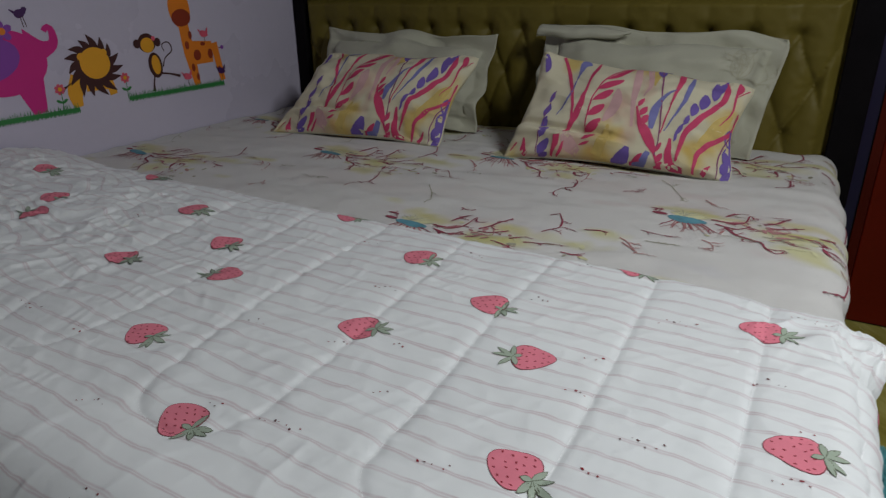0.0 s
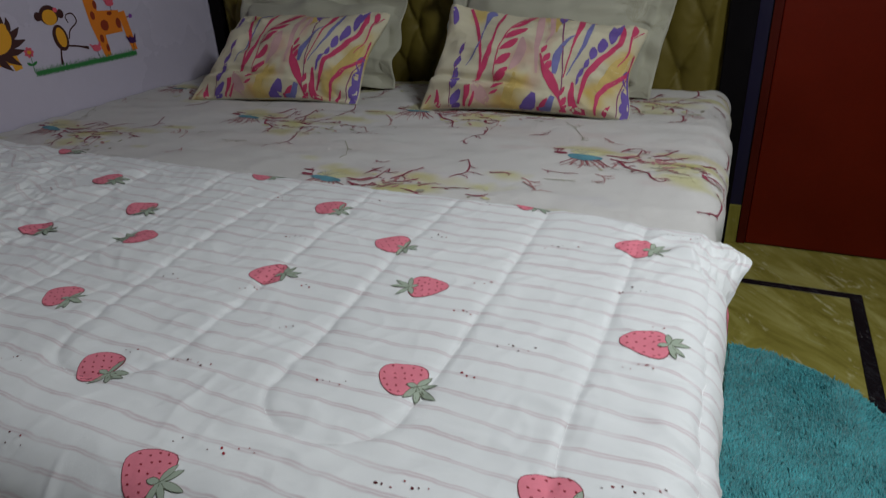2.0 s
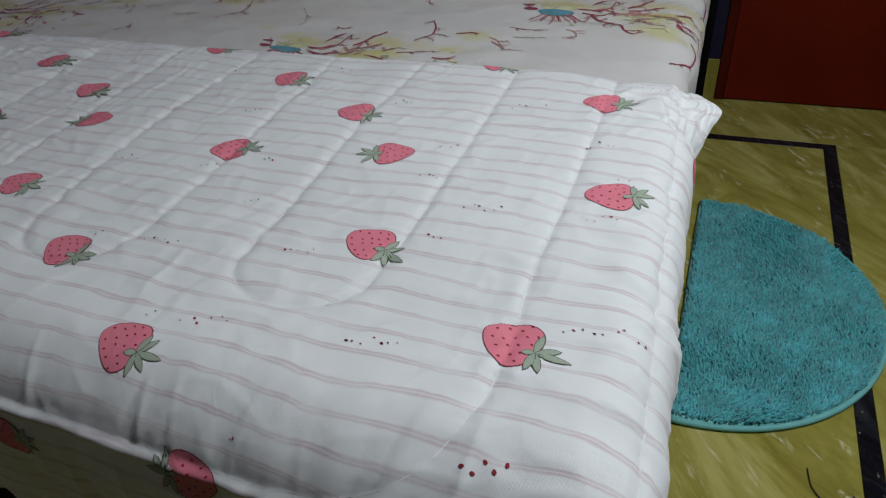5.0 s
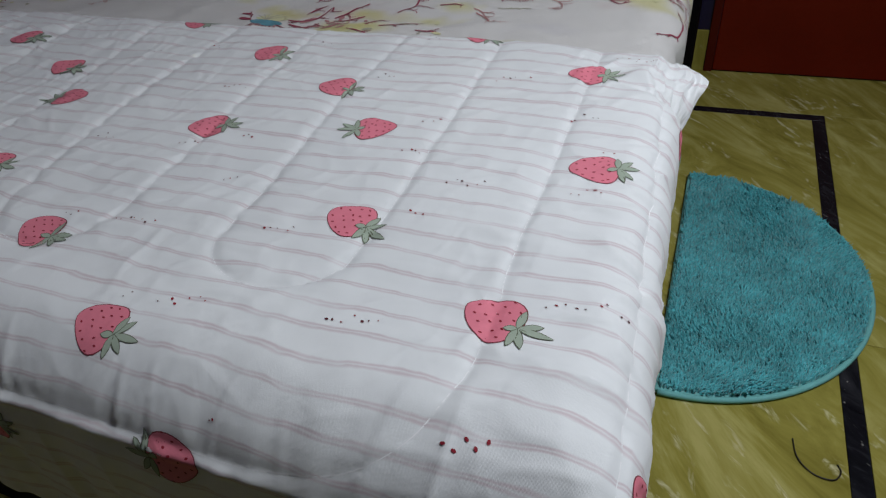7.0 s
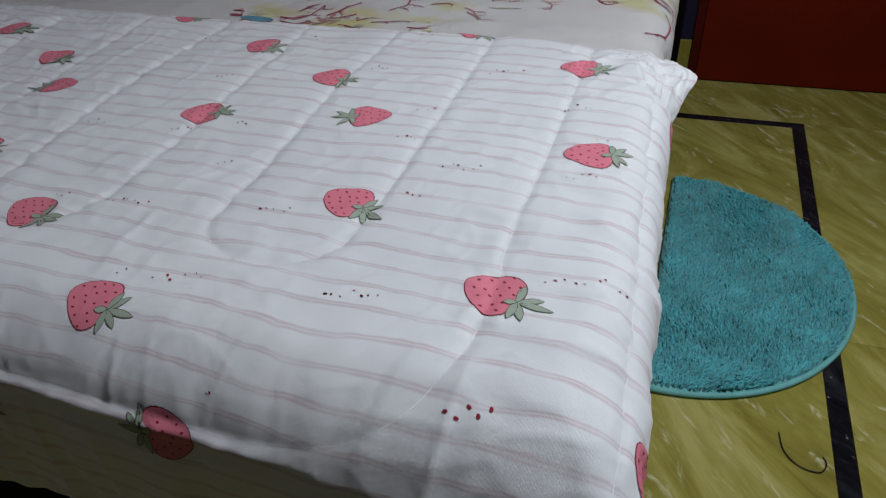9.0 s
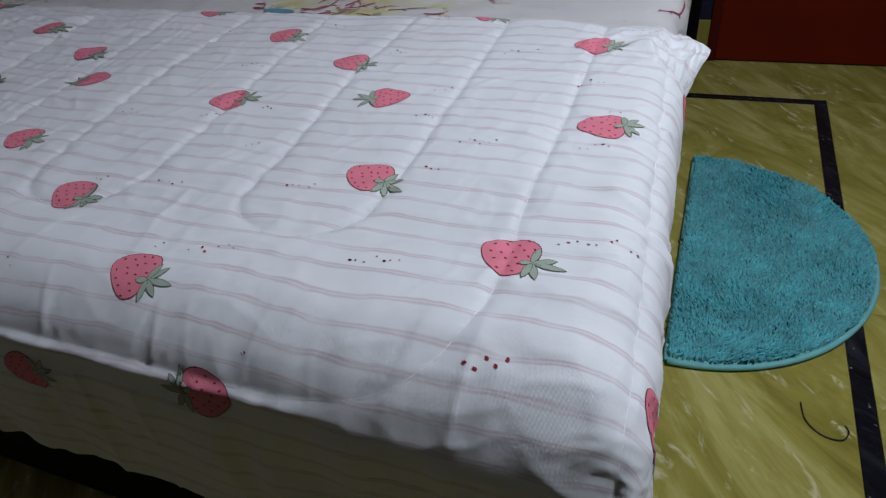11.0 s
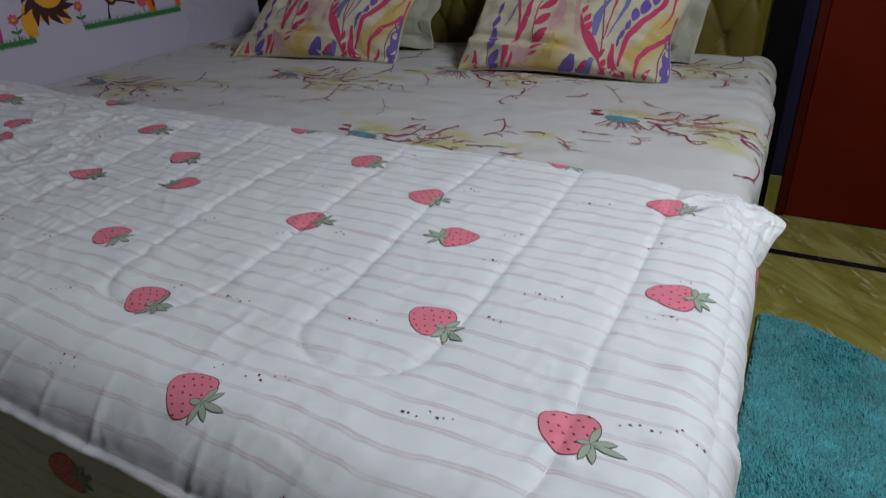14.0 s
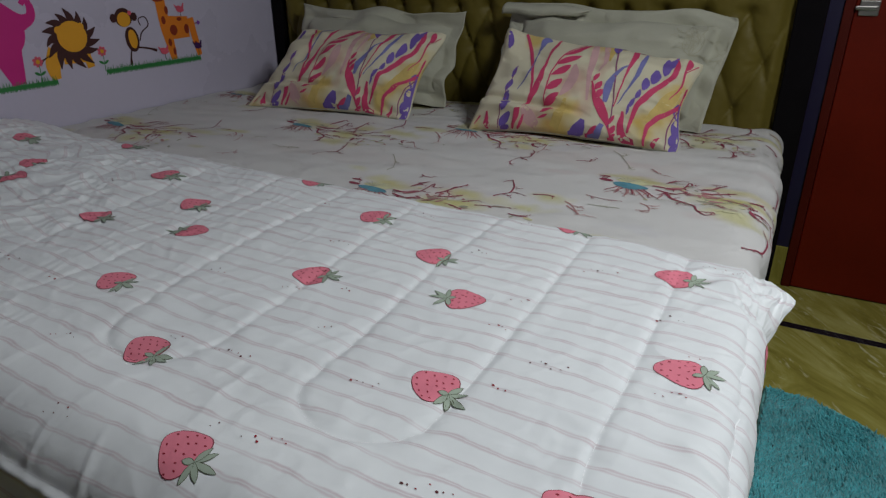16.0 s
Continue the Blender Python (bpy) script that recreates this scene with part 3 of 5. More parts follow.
# branches of one repeat of the sheet's print, from its blue flower
BRANCHES = (
    ([(0.041, 0.017), (0.068, 0.015), (0.085, 0.017), (0.102, 0.028), (0.104, 0.083), (0.113, 0.063)], (0.005, 0.004, 0.002), M_CORAL),
    ([(0.052, -0.001), (0.076, -0.011), (0.094, -0.016), (0.113, 0.008)], (0.005, 0.006, 0.002), M_CORAL),
    ([(0.072, -0.013), (0.093, -0.045), (0.115, -0.055), (0.137, -0.070), (0.148, -0.102), (0.163, -0.119)], (0.006, 0.005, 0.002), M_CORAL),
    ([(0.063, 0.049), (0.073, 0.075), (0.086, 0.095)], (0.002, 0.006, 0.002), M_CORAL),
    ([(0.113, 0.001), (0.135, -0.007)], (0.003, 0.001), M_CORAL),
    ([(0.137, 0.021), (0.162, 0.024), (0.190, 0.048)], (0.002, 0.0036, 0.001), M_CORAL),
    ([(0.162, 0.042), (0.175, 0.009)], (0.003, 0.001), M_CORAL_SOFT),
    ([(0.151, -0.049), (0.167, -0.043), (0.177, -0.056)], (0.003, 0.003, 0.001), M_CORAL),
    ([(0.183, -0.016), (0.205, -0.020), (0.220, -0.025)], (0.002, 0.003, 0.001), M_CORAL),
    ([(0.214, -0.048), (0.232, -0.039), (0.253, -0.040)], (0.003, 0.004, 0.002), M_CORAL),
    ([(0.215, -0.039), (0.221, -0.057), (0.226, -0.068)], (0.002, 0.0065, 0.002), M_CORAL),
    ([(0.253, -0.040), (0.258, -0.080), (0.257, -0.103)], (0.003, 0.002, 0.001), M_CORAL_SOFT),
    ([(0.241, -0.101), (0.254, -0.127), (0.256, -0.169), (0.243, -0.186), (0.230, -0.208)], (0.002, 0.003, 0.001), M_CORAL),
    ([(-0.078, 0.035), (-0.065, 0.035), (-0.052, 0.035)], (0.002, 0.006, 0.002), M_CORAL),
    ([(-0.045, -0.147), (-0.025, -0.146), (-0.001, -0.141)], (0.0015, 0.002, 0.001), M_TAUPE),
    ([(-0.088, -0.155), (-0.069, -0.166), (-0.043, -0.205)], (0.003, 0.002, 0.001), M_CORAL_SOFT),
    ([(-0.103, 0.236), (-0.072, 0.197), (-0.040, 0.142)], (0.002, 0.002, 0.001), M_TAUPE),
    ([(0.134, 0.032), (0.152, 0.055), (0.165, 0.092), (0.171, 0.108)], (0.005, 0.005, 0.003), M_CORAL),
    ([(0.211, 0.004), (0.223, 0.021), (0.232, 0.034)], (0.004, 0.005, 0.002), M_CORAL),
    ([(0.239, 0.003), (0.262, 0.012), (0.290, 0.026)], (0.003, 0.003, 0.002), M_CORAL),
    ([(0.248, 0.067), (0.260, 0.085), (0.270, 0.104), (0.261, 0.143), (0.239, 0.188)], (0.003, 0.004, 0.002), M_CORAL),
    ([(0.311, 0.000), (0.333, -0.003), (0.352, -0.002)], (0.003, 0.004, 0.001), M_CORAL),
    ([(0.315, 0.114), (0.345, 0.121)], (0.003, 0.004), M_CORAL),
    ([(0.392, 0.095), (0.414, 0.077), (0.432, 0.048)], (0.003, 0.003, 0.001), M_CORAL_SOFT),
)
for mx, my in MOTIFS:
    pr = Print(sheet_place)
    pr.blob(mx, my, 0.038, 0.013, -6, M_BLUE, 0.0012, 18)
    pr.blob(mx - 0.055, my + 0.012, 0.016, 0.006, -8, M_CORAL, 0.0012, 12)
    for k in range(13):
        t = k / 12
        x0, a = mx - 0.024 + 0.052 * t, radians(-108 + 66 * t + rnd.uniform(-6, 6))
        l = rnd.uniform(0.045, 0.075)
        bend = rnd.uniform(-0.008, 0.008)
        mid = (x0 + l * 0.5 * math.cos(a) + bend, my - 0.009 + l * 0.5 * math.sin(a))
        end = (x0 + l * math.cos(a), my - 0.009 + l * math.sin(a))
        ink = M_CORAL_SOFT if k % 3 else M_CORAL
        pr.ribbon([(x0, my - 0.008), mid, end], (0.0030, 0.0026, 0.0012), ink, 0.0012)
        pr.ribbon([mid, (mid[0] + rnd.uniform(-0.012, 0.014), mid[1] - 0.014)], (0.0024, 0.001), ink, 0.0012)
    for k in range(7):
        pr.ribbon([(mx - 0.01, my + 0.015), (mx - 0.04 + 0.011 * k, my + 0.035 + 0.006 * (k % 3))], (0.003, 0.001), M_TAUPE, 0.0011)
    pr.done("blue_flower_print", bed_sheet, "blue flower head with crimson tendrils")
    for line, widths, ink in BRANCHES:
        pr = Print(sheet_place)
        pts = [(mx + dx, my + dy) for dx, dy in line]
        pr.ribbon(pts, widths, ink, 0.0012, 0.006)
        for x, y in pts[1:]:
            sprig(pr, x, y, rnd.uniform(-160, 60), rnd.uniform(0.012, 0.028), 0.0024, 1, ink)
        pr.done("coral_branch_print", bed_sheet)
    pr = Print(sheet_place)
    pr.blob(mx + 0.085, my + 0.018, 0.018, 0.007, 30, M_CORAL_SOFT, 0.0011, 12)
    for k in range(26):
        pr.blob(mx + rnd.uniform(0.04, 0.36), my + rnd.uniform(-0.10, 0.05), rnd.uniform(0.005, 0.012), rnd.uniform(0.0025, 0.005), rnd.uniform(0, 180), rnd.choice((M_TAUPE, M_CORAL_SOFT, M_LEMON, M_LEMON)), 0.0011, 9)
    for k in range(12):
        pr.blob(mx + 0.135 + rnd.gauss(0, 0.026), my + rnd.gauss(0, 0.013), rnd.uniform(0.006, 0.012), 0.0036, rnd.uniform(0, 180), M_CORAL_SOFT, 0.0010, 10)
    for k in range(9):
        a = radians(25 + 16 * k)
        pr.blob(mx + 0.026 * math.cos(a), my + 0.008 + 0.020 * math.sin(a), 0.017, 0.0042, math.degrees(a), M_LEMON, 0.0010, 10, point=0.5)
    pr.done("petal_print", bed_sheet)["kind"] = "stuff"


for k in range(22):
    x, y = rnd.uniform(0.08, 1.86), rnd.uniform(-1.0, -0.06)
    pr = Print(sheet_place)
    sprig(pr, x, y, rnd.choice((-20, 10, 40, 160, 200, -70)), rnd.uniform(0.03, 0.06), 0.0026, 2, rnd.choice((M_CORAL, M_CORAL_SOFT, M_TAUPE)))
    pr.done("twig_print", bed_sheet)


# ---- strawberry duvet ----
DUV_Y, DUV_TOP = -1.038, 0.5405
U_EDGE, U_R, V_EDGE, V_R = 1.850, 0.055, 0.645, 0.100
du_, dv_ = np.linspace(0.012, 2.10, 680), np.linspace(0.0, 0.960, 320)
gu, gv = np.meshgrid(du_, dv_, indexing="ij")
hang = 0.056 + 0.030 * step(0.0, 0.045, gv) + 0.155 * step(0.06, 0.20, gv)
us = np.where(gu > U_EDGE, U_EDGE + (gu - U_EDGE) / (2.10 - U_EDGE) * hang, gu)
ox, oz = bent(us, U_EDGE, U_R)
oy, ozv = bent(gv, V_EDGE, V_R)
flap = 1 - step(0.045, 0.095, gv)
past_u = np.clip(us - U_EDGE, 0, 1)
ox = ox * (1 - flap) + (us - 0.10 * past_u) * flap
oz = oz * (1 - flap) + (-0.28 * past_u - 0.5 * past_u**2) * flap
over_u, over_v = np.clip(-oz - U_R, 0, 1), np.clip(-ozv - V_R, 0, 1)
both = np.minimum(over_u, over_v)
places = np.stack(
    [
        ox + step(1.80, 1.95, gu) * 0.022 * step(0.15, 0.75, gv) + 0.25 * both,
        DUV_Y - oy - 0.25 * both,
        DUV_TOP - np.where(np.minimum(-oz, -ozv) < 1e-6, np.maximum(-oz, -ozv), np.sqrt(oz**2 + ozv**2)),
    ],
    2,
)
places[..., 1] += 0.02 * step(1.84, 1.66, gu) * (1 - step(0.0, 0.25, gv))  # the folded edge bows towards the pillows
lip = np.clip(1 - gv / 0.02, 0, 1)
places[..., 2] -= 0.013 * (1 - np.sqrt(1 - lip**2 + 1e-9))
duvet_cloth = Cloth(du_, dv_, places, -1)

SEAMS = (
    ((1.779, 0), (1.780, 0.31), (1.781, 0.49), (1.787, 0.55), (1.787, 0.61), (1.780, 0.65), (1.760, 0.695), (1.72, 0.73), (1.67, 0.746), (1.6, 0.753), (1.44, 0.750), (1.2, 0.753), (0.7, 0.752), (0.0, 0.752)),
    ((1.621, 0), (1.632, 0.26), (1.635, 0.43), (1.633, 0.505), (1.625, 0.55), (1.59, 0.58), (1.543, 0.587), (1.506, 0.572), (1.483, 0.545), (1.477, 0.5), (1.473, 0.39), (1.463, 0.2), (1.461, 0)),
    ((1.29, 0), (1.317, 0.2), (1.331, 0.37), (1.336, 0.5), (1.328, 0.55), (1.30, 0.585), (1.255, 0.593), (1.21, 0.581), (1.186, 0.55), (1.176, 0.5), (1.157, 0.41), (1.137, 0.19), (1.131, 0)),
    ((0.965, 0), (0.985, 0.2), (1.01, 0.4), (1.0, 0.54), (0.95, 0.585), (0.89, 0.575), (0.86, 0.5), (0.84, 0.38), (0.81, 0.2), (0.79, 0)),
    ((0.62, 0), (0.64, 0.3), (0.66, 0.5), (0.62, 0.58), (0.55, 0.58), (0.51, 0.5), (0.49, 0.25), (0.47, 0)),
    ((0.30, 0), (0.31, 0.4), (0.28, 0.57), (0.21, 0.57), (0.17, 0.45), (0.15, 0)),
    ((1.887, 0.10), (1.893, 0.3), (1.897, 0.55), (1.90, 0.72), (1.90, 0.92)),
)
near = np.full(gu.shape, 9.0)
for line in SEAMS:
    for x, y in curve_points(line, 0.006):
        i0, i1 = np.searchsorted(du_, (x - 0.13, x + 0.13))
        j0, j1 = np.searchsorted(dv_, (y - 0.13, y + 0.13))
        near[i0:i1, j0:j1] = np.minimum(near[i0:i1, j0:j1], np.hypot(gu[i0:i1, j0:j1] - x, gv[i0:i1, j0:j1] - y))
puff = 0.0044 * (1 - np.exp(-near / 0.0065))
puff *= 1 - 0.74 * step(0.62, 0.72, gv) * step(1.86, 1.74, gu)
ridge_line = 0.0042 * np.exp(-(((gv - 0.762) / 0.0055) ** 2)) * step(1.72, 1.60, gu) * (1 + 0.3 * wave_noise(gu * 70, gv * 3, 19))
pucker = 0.0034 * step(1.82, 1.87, gu) * wave_noise(gu * 7, gv * 55, 8) * np.exp(-near / 0.03) + 0.0018 * wave_noise(gu * 9, gv * 75, 3) * np.exp(-near / 0.026) + 0.0016 * wave_noise(gu * 20, gv * 130, 4) * np.exp(-near / 0.010) + 0.0018 * wave_noise(gu * 60, gv * 8, 6) * np.exp(-near / 0.05) * step(0.55, 0.7, gv) * 0.6
ripple = 0.0011 * wave_noise(gu * 7 + 2 * gv, gv * 62 + 3 * wave_noise(gu * 5, gv * 5, 56), 57) * step(-0.5, 0.3, wave_noise(gu * 3, gv * 4, 58)) + 0.0005 * wave_noise(gu * 16, gv * 120, 59)
ripple *= step(0.66, 0.52, gv)
slow = ripple + (1 - 0.75 * step(0.58, 0.70, gv)) * (0.0040 * wave_noise(gu * 5, gv * 5, 11) + 0.0022 * wave_noise(gu * 12, gv * 10, 12)) + 0.0009 * wave_noise(gu * 35, gv * 30, 13)
crumple = step(1.02, 0.62, gu) * step(0.64, 0.40, gv) * (0.35 + 0.65 * step(0.03, 0.12, gv))
warp_u, warp_v = gu + 0.025 * wave_noise(gu * 11, gv * 11, 30) + 0.010 * wave_noise(gu * 31, gv * 31, 33), gv + 0.025 * wave_noise(gu * 11, gv * 11, 31) + 0.010 * wave_noise(gu * 31, gv * 31, 34)


def ridge(f_u, f_v, turn, seed):
    """Creased folds, with the pattern turned so that no lattice shows."""
    c, k = math.cos(radians(turn)), math.sin(radians(turn))
    a, b = warp_u * c - warp_v * k, warp_u * k + warp_v * c
    return 1 - 2 * np.sqrt(np.abs(wave_noise(a * f_u, b * f_v, seed)) + 0.01)


rough = crumple * (0.0046 * ridge(15, 27, 33, 21) + 0.0036 * ridge(30, 20, -24, 22) + 0.0016 * ridge(52, 40, 61, 23) + 0.006 * wave_noise(warp_u * 17, warp_v * 13, 25) + 0.010)
rough += 0.0012 * ridge(40, 22, 15, 27) * step(1.35, 0.95, gu)
rough += 0.0011 * ridge(17, 34, 12, 61) * step(-0.2, 0.5, wave_noise(gu * 4, gv * 6, 62)) + 0.0007 * ridge(46, 30, -35, 63)
corner_zone = step(1.70, 1.80, gu) * step(0.24, 0.08, gv)
rough += corner_zone * (0.4 + 0.6 * step(0.02, 0.06, gv)) * (0.0036 * ridge(15, 30, 28, 64) + 0.0018 * ridge(32, 20, -40, 65)) + 0.0018 * step(1.80, 1.88, gu) * ridge(20, 40, 8, 66)
level = 1 - 0.55 * step(0.58, 0.68, gv) * step(0.86, 0.78, gv) * step(1.86, 1.76, gu)
rough, slow, pucker = rough * level, slow * level, pucker * level
hill = 0.028 * np.exp(-(((gu - 0.10) / 0.16) ** 2) - ((gv - 0.14) / 0.16) ** 2) + 0.012 * step(0.9, 0.3, gu) * step(0.75, 0.4, gv)
foot_folds = step(0.79, 0.87, gv) * (0.004 * wave_noise(gu * 16, gv * 4, 15) + 0.003 * wave_noise(gu * 40, gv * 9, 16)) + step(0.60, 0.70, gv) * 0.0005 * wave_noise(gu * 30, gv * 5, 18) * step(1.80, 1.70, gu)
foot_folds += step(0.58, 0.68, gv) * step(0.77, 0.74, gv) * 0.0034 * np.clip(wave_noise(gu * 42 + gv * 9, gv * 7, 51) - 0.45, 0, 1)
foot_folds += step(0.76, 0.84, gv) * 0.004 * wave_noise(gu * 22, gv * 5, 52)
upright = 1 - 2 * np.sqrt(np.abs(wave_noise(gu * 26 + 3 * gv, gv * 3, 53)) + 0.01)
foot_folds += step(0.60, 0.70, gv) * step(0.77, 0.745, gv) * (0.0021 * upright * step(-0.3, 0.3, wave_noise(gu * 6, gv * 2, 54)) + 0.0005 * wave_noise(gu * 70, gv * 7, 55))
foot_folds += step(0.765, 0.80, gv) * 0.0014 * upright
for k, at_u in enumerate((0.62, 0.81, 0.98, 1.12, 1.20, 1.28, 1.36, 1.478, 1.497, 1.532, 1.60, 1.66)):
    lean = at_u + (0.22, -0.15, 0.08)[k % 3] * (gv - 0.72)
    foot_folds += (0.0012, 0.0007, 0.0010, 0.0005)[k % 4] * np.exp(-(((gu - lean) / 0.0045) ** 2)) * step(0.655 + 0.012 * (k % 3), 0.71, gv) * step(0.762, 0.745, gv)
side_waves = step(1.86, 1.95, gu) * (0.004 * wave_noise(gv * 24, gu * 6, 17))
pinch = -0.012 * np.exp(-(((gv - 0.115) / 0.02) ** 2)) * step(1.86, 1.91, gu)
thumb = 0.010 * np.exp(-(((gu - 1.845) / 0.022) ** 2) - ((gv - 0.085) / 0.014) ** 2) - 0.006 * np.exp(-(((gu - 1.86) / 0.02) ** 2) - ((gv - 0.12) / 0.01) ** 2)
calm = step(0.0, 0.03, gv)
duvet_cloth = duvet_cloth.push((puff - 0.003) * (0.25 + 0.75 * calm) + pucker + slow * calm + rough + hill * calm + foot_folds + side_waves + thumb + pinch + ridge_line)
drift = crumple * (0.034 * wave_noise(gu * 9, gv * 9, 41) + 0.010 * wave_noise(gu * 24, gv * 24, 42))
duvet = duvet_cloth.mesh("duvet", [M_DUVET], shift=drift)
tagged(duvet, "white quilted strawberry duvet with pink stripes, folded back and crumpled", "duvet")
solid = duvet.modifiers.new("thickness", "SOLIDIFY")
solid.thickness, solid.offset = 0.007, -1.0

# quilting thread lying in the seams
for line in SEAMS:
    pr = Print(lambda u, v, off: duvet_cloth.at(u, v, off))
    pr.ribbon([(max(0.02, x), min(0.92, max(0.004, y))) for x, y in line], (0.0010, 0.0010), M_THREAD, 0.0001)
    pr.done("quilting_seam", duvet)


def duvet_place(x, y, off):
    return duvet_cloth.at(x, y, off)


def strawberry(x, v, tip, length=0.0525, wide=0.049, seed=0, lift=1.0):
    """One printed strawberry; its leaves sit at x, v and its tip points along tip degrees."""
    r = random.Random(seed)
    c, s = math.cos(radians(tip)), math.sin(radians(tip))
    to = lambda p, q: (x + p * c - q * s, v + p * s + q * c)
    pr = Print(duvet_place, lift)
    shape = []
    for k in range(28):
        t = 2 * math.pi * k / 28
        p = length * (0.43 + 0.5 * math.cos(t) + 0.03 * math.cos(2 * t))
        q = wide / 2 * math.sin(t) * (1 - 0.30 * math.cos(t)) * (1 + 0.04 * math.sin(3 * t + seed))
        shape.append((p, q))
    mid = (length * 0.48, 0)
    grown = [(mid[0] + (p - mid[0]) * 1.034, q * 1.04) for p, q in shape]
    pr.fan([to(*p) for p in grown], to(*mid), M_BERRY_LINE, 0.0006, 9)
    pr.fan([to(*p) for p in shape], to(*mid), M_BERRY, 0.0008, 9)
    for i, (row, count) in enumerate(((0.16, 4), (0.32, 5), (0.48, 4), (0.64, 3), (0.79, 2))):
        for j in range(count):
            q = (j - (count - 1) / 2) * wide * 0.235 + r.uniform(-0.002, 0.002)
            a, b = to(length * row + r.uniform(-0.002, 0.002), q)
            pr.blob(a, b, 0.0017, 0.0010, tip + r.uniform(-40, 40), M_SEED, 0.0010, 7, rings=1)
    berry = pr.done("strawberry_print", duvet)
    for k, a in enumerate((132, 178, -142, -98, 84, -20)):
        a += r.uniform(-14, 14)
        l = (0.023, 0.026, 0.023, 0.023, 0.020, 0.012)[k] * r.uniform(0.85, 1.15)
        lx, lv = to(l / 2 * math.cos(radians(a)), l / 2 * math.sin(radians(a)))
        leaf_pr = Print(duvet_place, lift)
        leaf_pr.blob(lx, lv, l / 2 + 0.0008, 0.0039, tip + a, M_LEAF_LINE, 0.0009 + 0.00008 * k, 14, point=0.8)
        leaf_pr.blob(lx, lv, l / 2, 0.0032, tip + a, M_LEAF, 0.00098 + 0.00008 * k, 14, point=0.8)
        leaf_pr.done("leaf_print", berry)
    return berry


BERRIES = (
    (1.798, 0.096, 1.749, 0.100), (1.849, 0.321, 1.797, 0.328), (1.526, 0.304, 1.579, 0.285), (1.625, 0.481, 1.573, 0.464), (1.463, 0.204, 1.414, 0.196),
    (1.288, 0.116, 1.236, 0.109), (1.343, 0.328, 1.294, 0.346), (1.015, 0.305, 1.075, 0.290), (0.953, 0.214, 0.894, 0.200), (0.779, 0.139, 0.735, 0.140),
    (1.810, 0.577, 1.759, 0.559), (1.062, 0.014, 1.018, 0.012), (1.104, 0.482, 1.060, 0.474), (0.289, 0.140, 0.237, 0.140), (0.489, 0.234, 0.440, 0.236),
    (0.496, 0.303, 0.570, 0.288), (0.852, 0.336, 0.806, 0.340), (0.500, 0.022, 0.450, 0.014), (1.293, 0.580, 1.248, 0.567), (1.470, 0.676, 1.413, 0.662),
    (0.160, 0.262, 0.117, 0.287), (0.300, 0.482, 0.349, 0.492), (1.600, 0.004, 1.550, -0.012), (1.536, 0.770, 1.590, 0.764), (1.338, 0.800, 1.270, 0.814),
    (1.02, 0.80, 1.07, 0.82), (0.75, 0.83, 0.70, 0.84), (0.45, 0.78, 0.50, 0.79), (1.958, 0.684, 1.910, 0.664), (1.980, 0.165, 1.930, 0.165),
)
for k, (x, v, tip_x, tip_v) in enumerate(BERRIES):
    strawberry(x, v, math.degrees(math.atan2(tip_v - v, tip_x - x)), seed=k, lift=0.8 if x > 1.0 else 2.0)

# strewn printed dots
DOTS = (
    (1.677, 0.603, 7), (1.513, 0.625, 6), (1.858, 0.535, 9), (1.703, 0.384, 6), (1.673, 0.449, 3), (1.830, 0.370, 5), (1.797, 0.215, 5), (1.848, 0.039, 11),
    (1.681, 0.131, 6), (1.371, 0.532, 7), (1.289, 0.541, 3), (1.542, 0.506, 5), (1.619, 0.333, 4), (1.838, 0.286, 2), (1.340, 0.058, 5), (1.515, 0.018, 4),
    (1.293, 0.229, 5), (1.502, 0.156, 4), (1.196, 0.385, 4), (1.432, 0.436, 3), (1.322, 0.377, 4), (1.614, 0.261, 3), (1.598, 0.726, 2), (1.454, 0.629, 2),
    (1.165, 0.603, 5), (1.284, 0.687, 5), (0.999, 0.512, 3), (1.395, 0.342, 3), (0.88, 0.512, 6), (1.05, 0.132, 4), (0.70, 0.212, 4), (1.16, 0.10, 4),
)
for k, (x, v, n) in enumerate(DOTS):
    r = random.Random(k)
    pr = Print(duvet_place)
    for i in range(n):
        a, b = x + (i - n / 2) * 0.0078 + r.uniform(-0.003, 0.003), v - (i - n / 2) * 0.0012 + r.uniform(-0.007, 0.007)
        size = r.choice((0.5, 0.65, 0.8, 1.1))
        pr.blob(a, max(0.002, b), 0.0019 * size, 0.0012 * size, r.uniform(0, 60), r.choice((M_SEED, M_DARKDOT)), 0.0006, 7, rings=1)
    pr.done("seed_dot_print", duvet)
pr = Print(duvet_place)
for i, (a, b) in enumerate(((1.787, 0.690), (1.796, 0.693), (1.803, 0.683), (1.811, 0.688), (1.818, 0.681))):
    pr.blob(a, b, 0.0022, 0.0014, 20 * i, M_SEED, 0.0007, 8, rings=1)
pr.done("seed_dot_print", duvet)


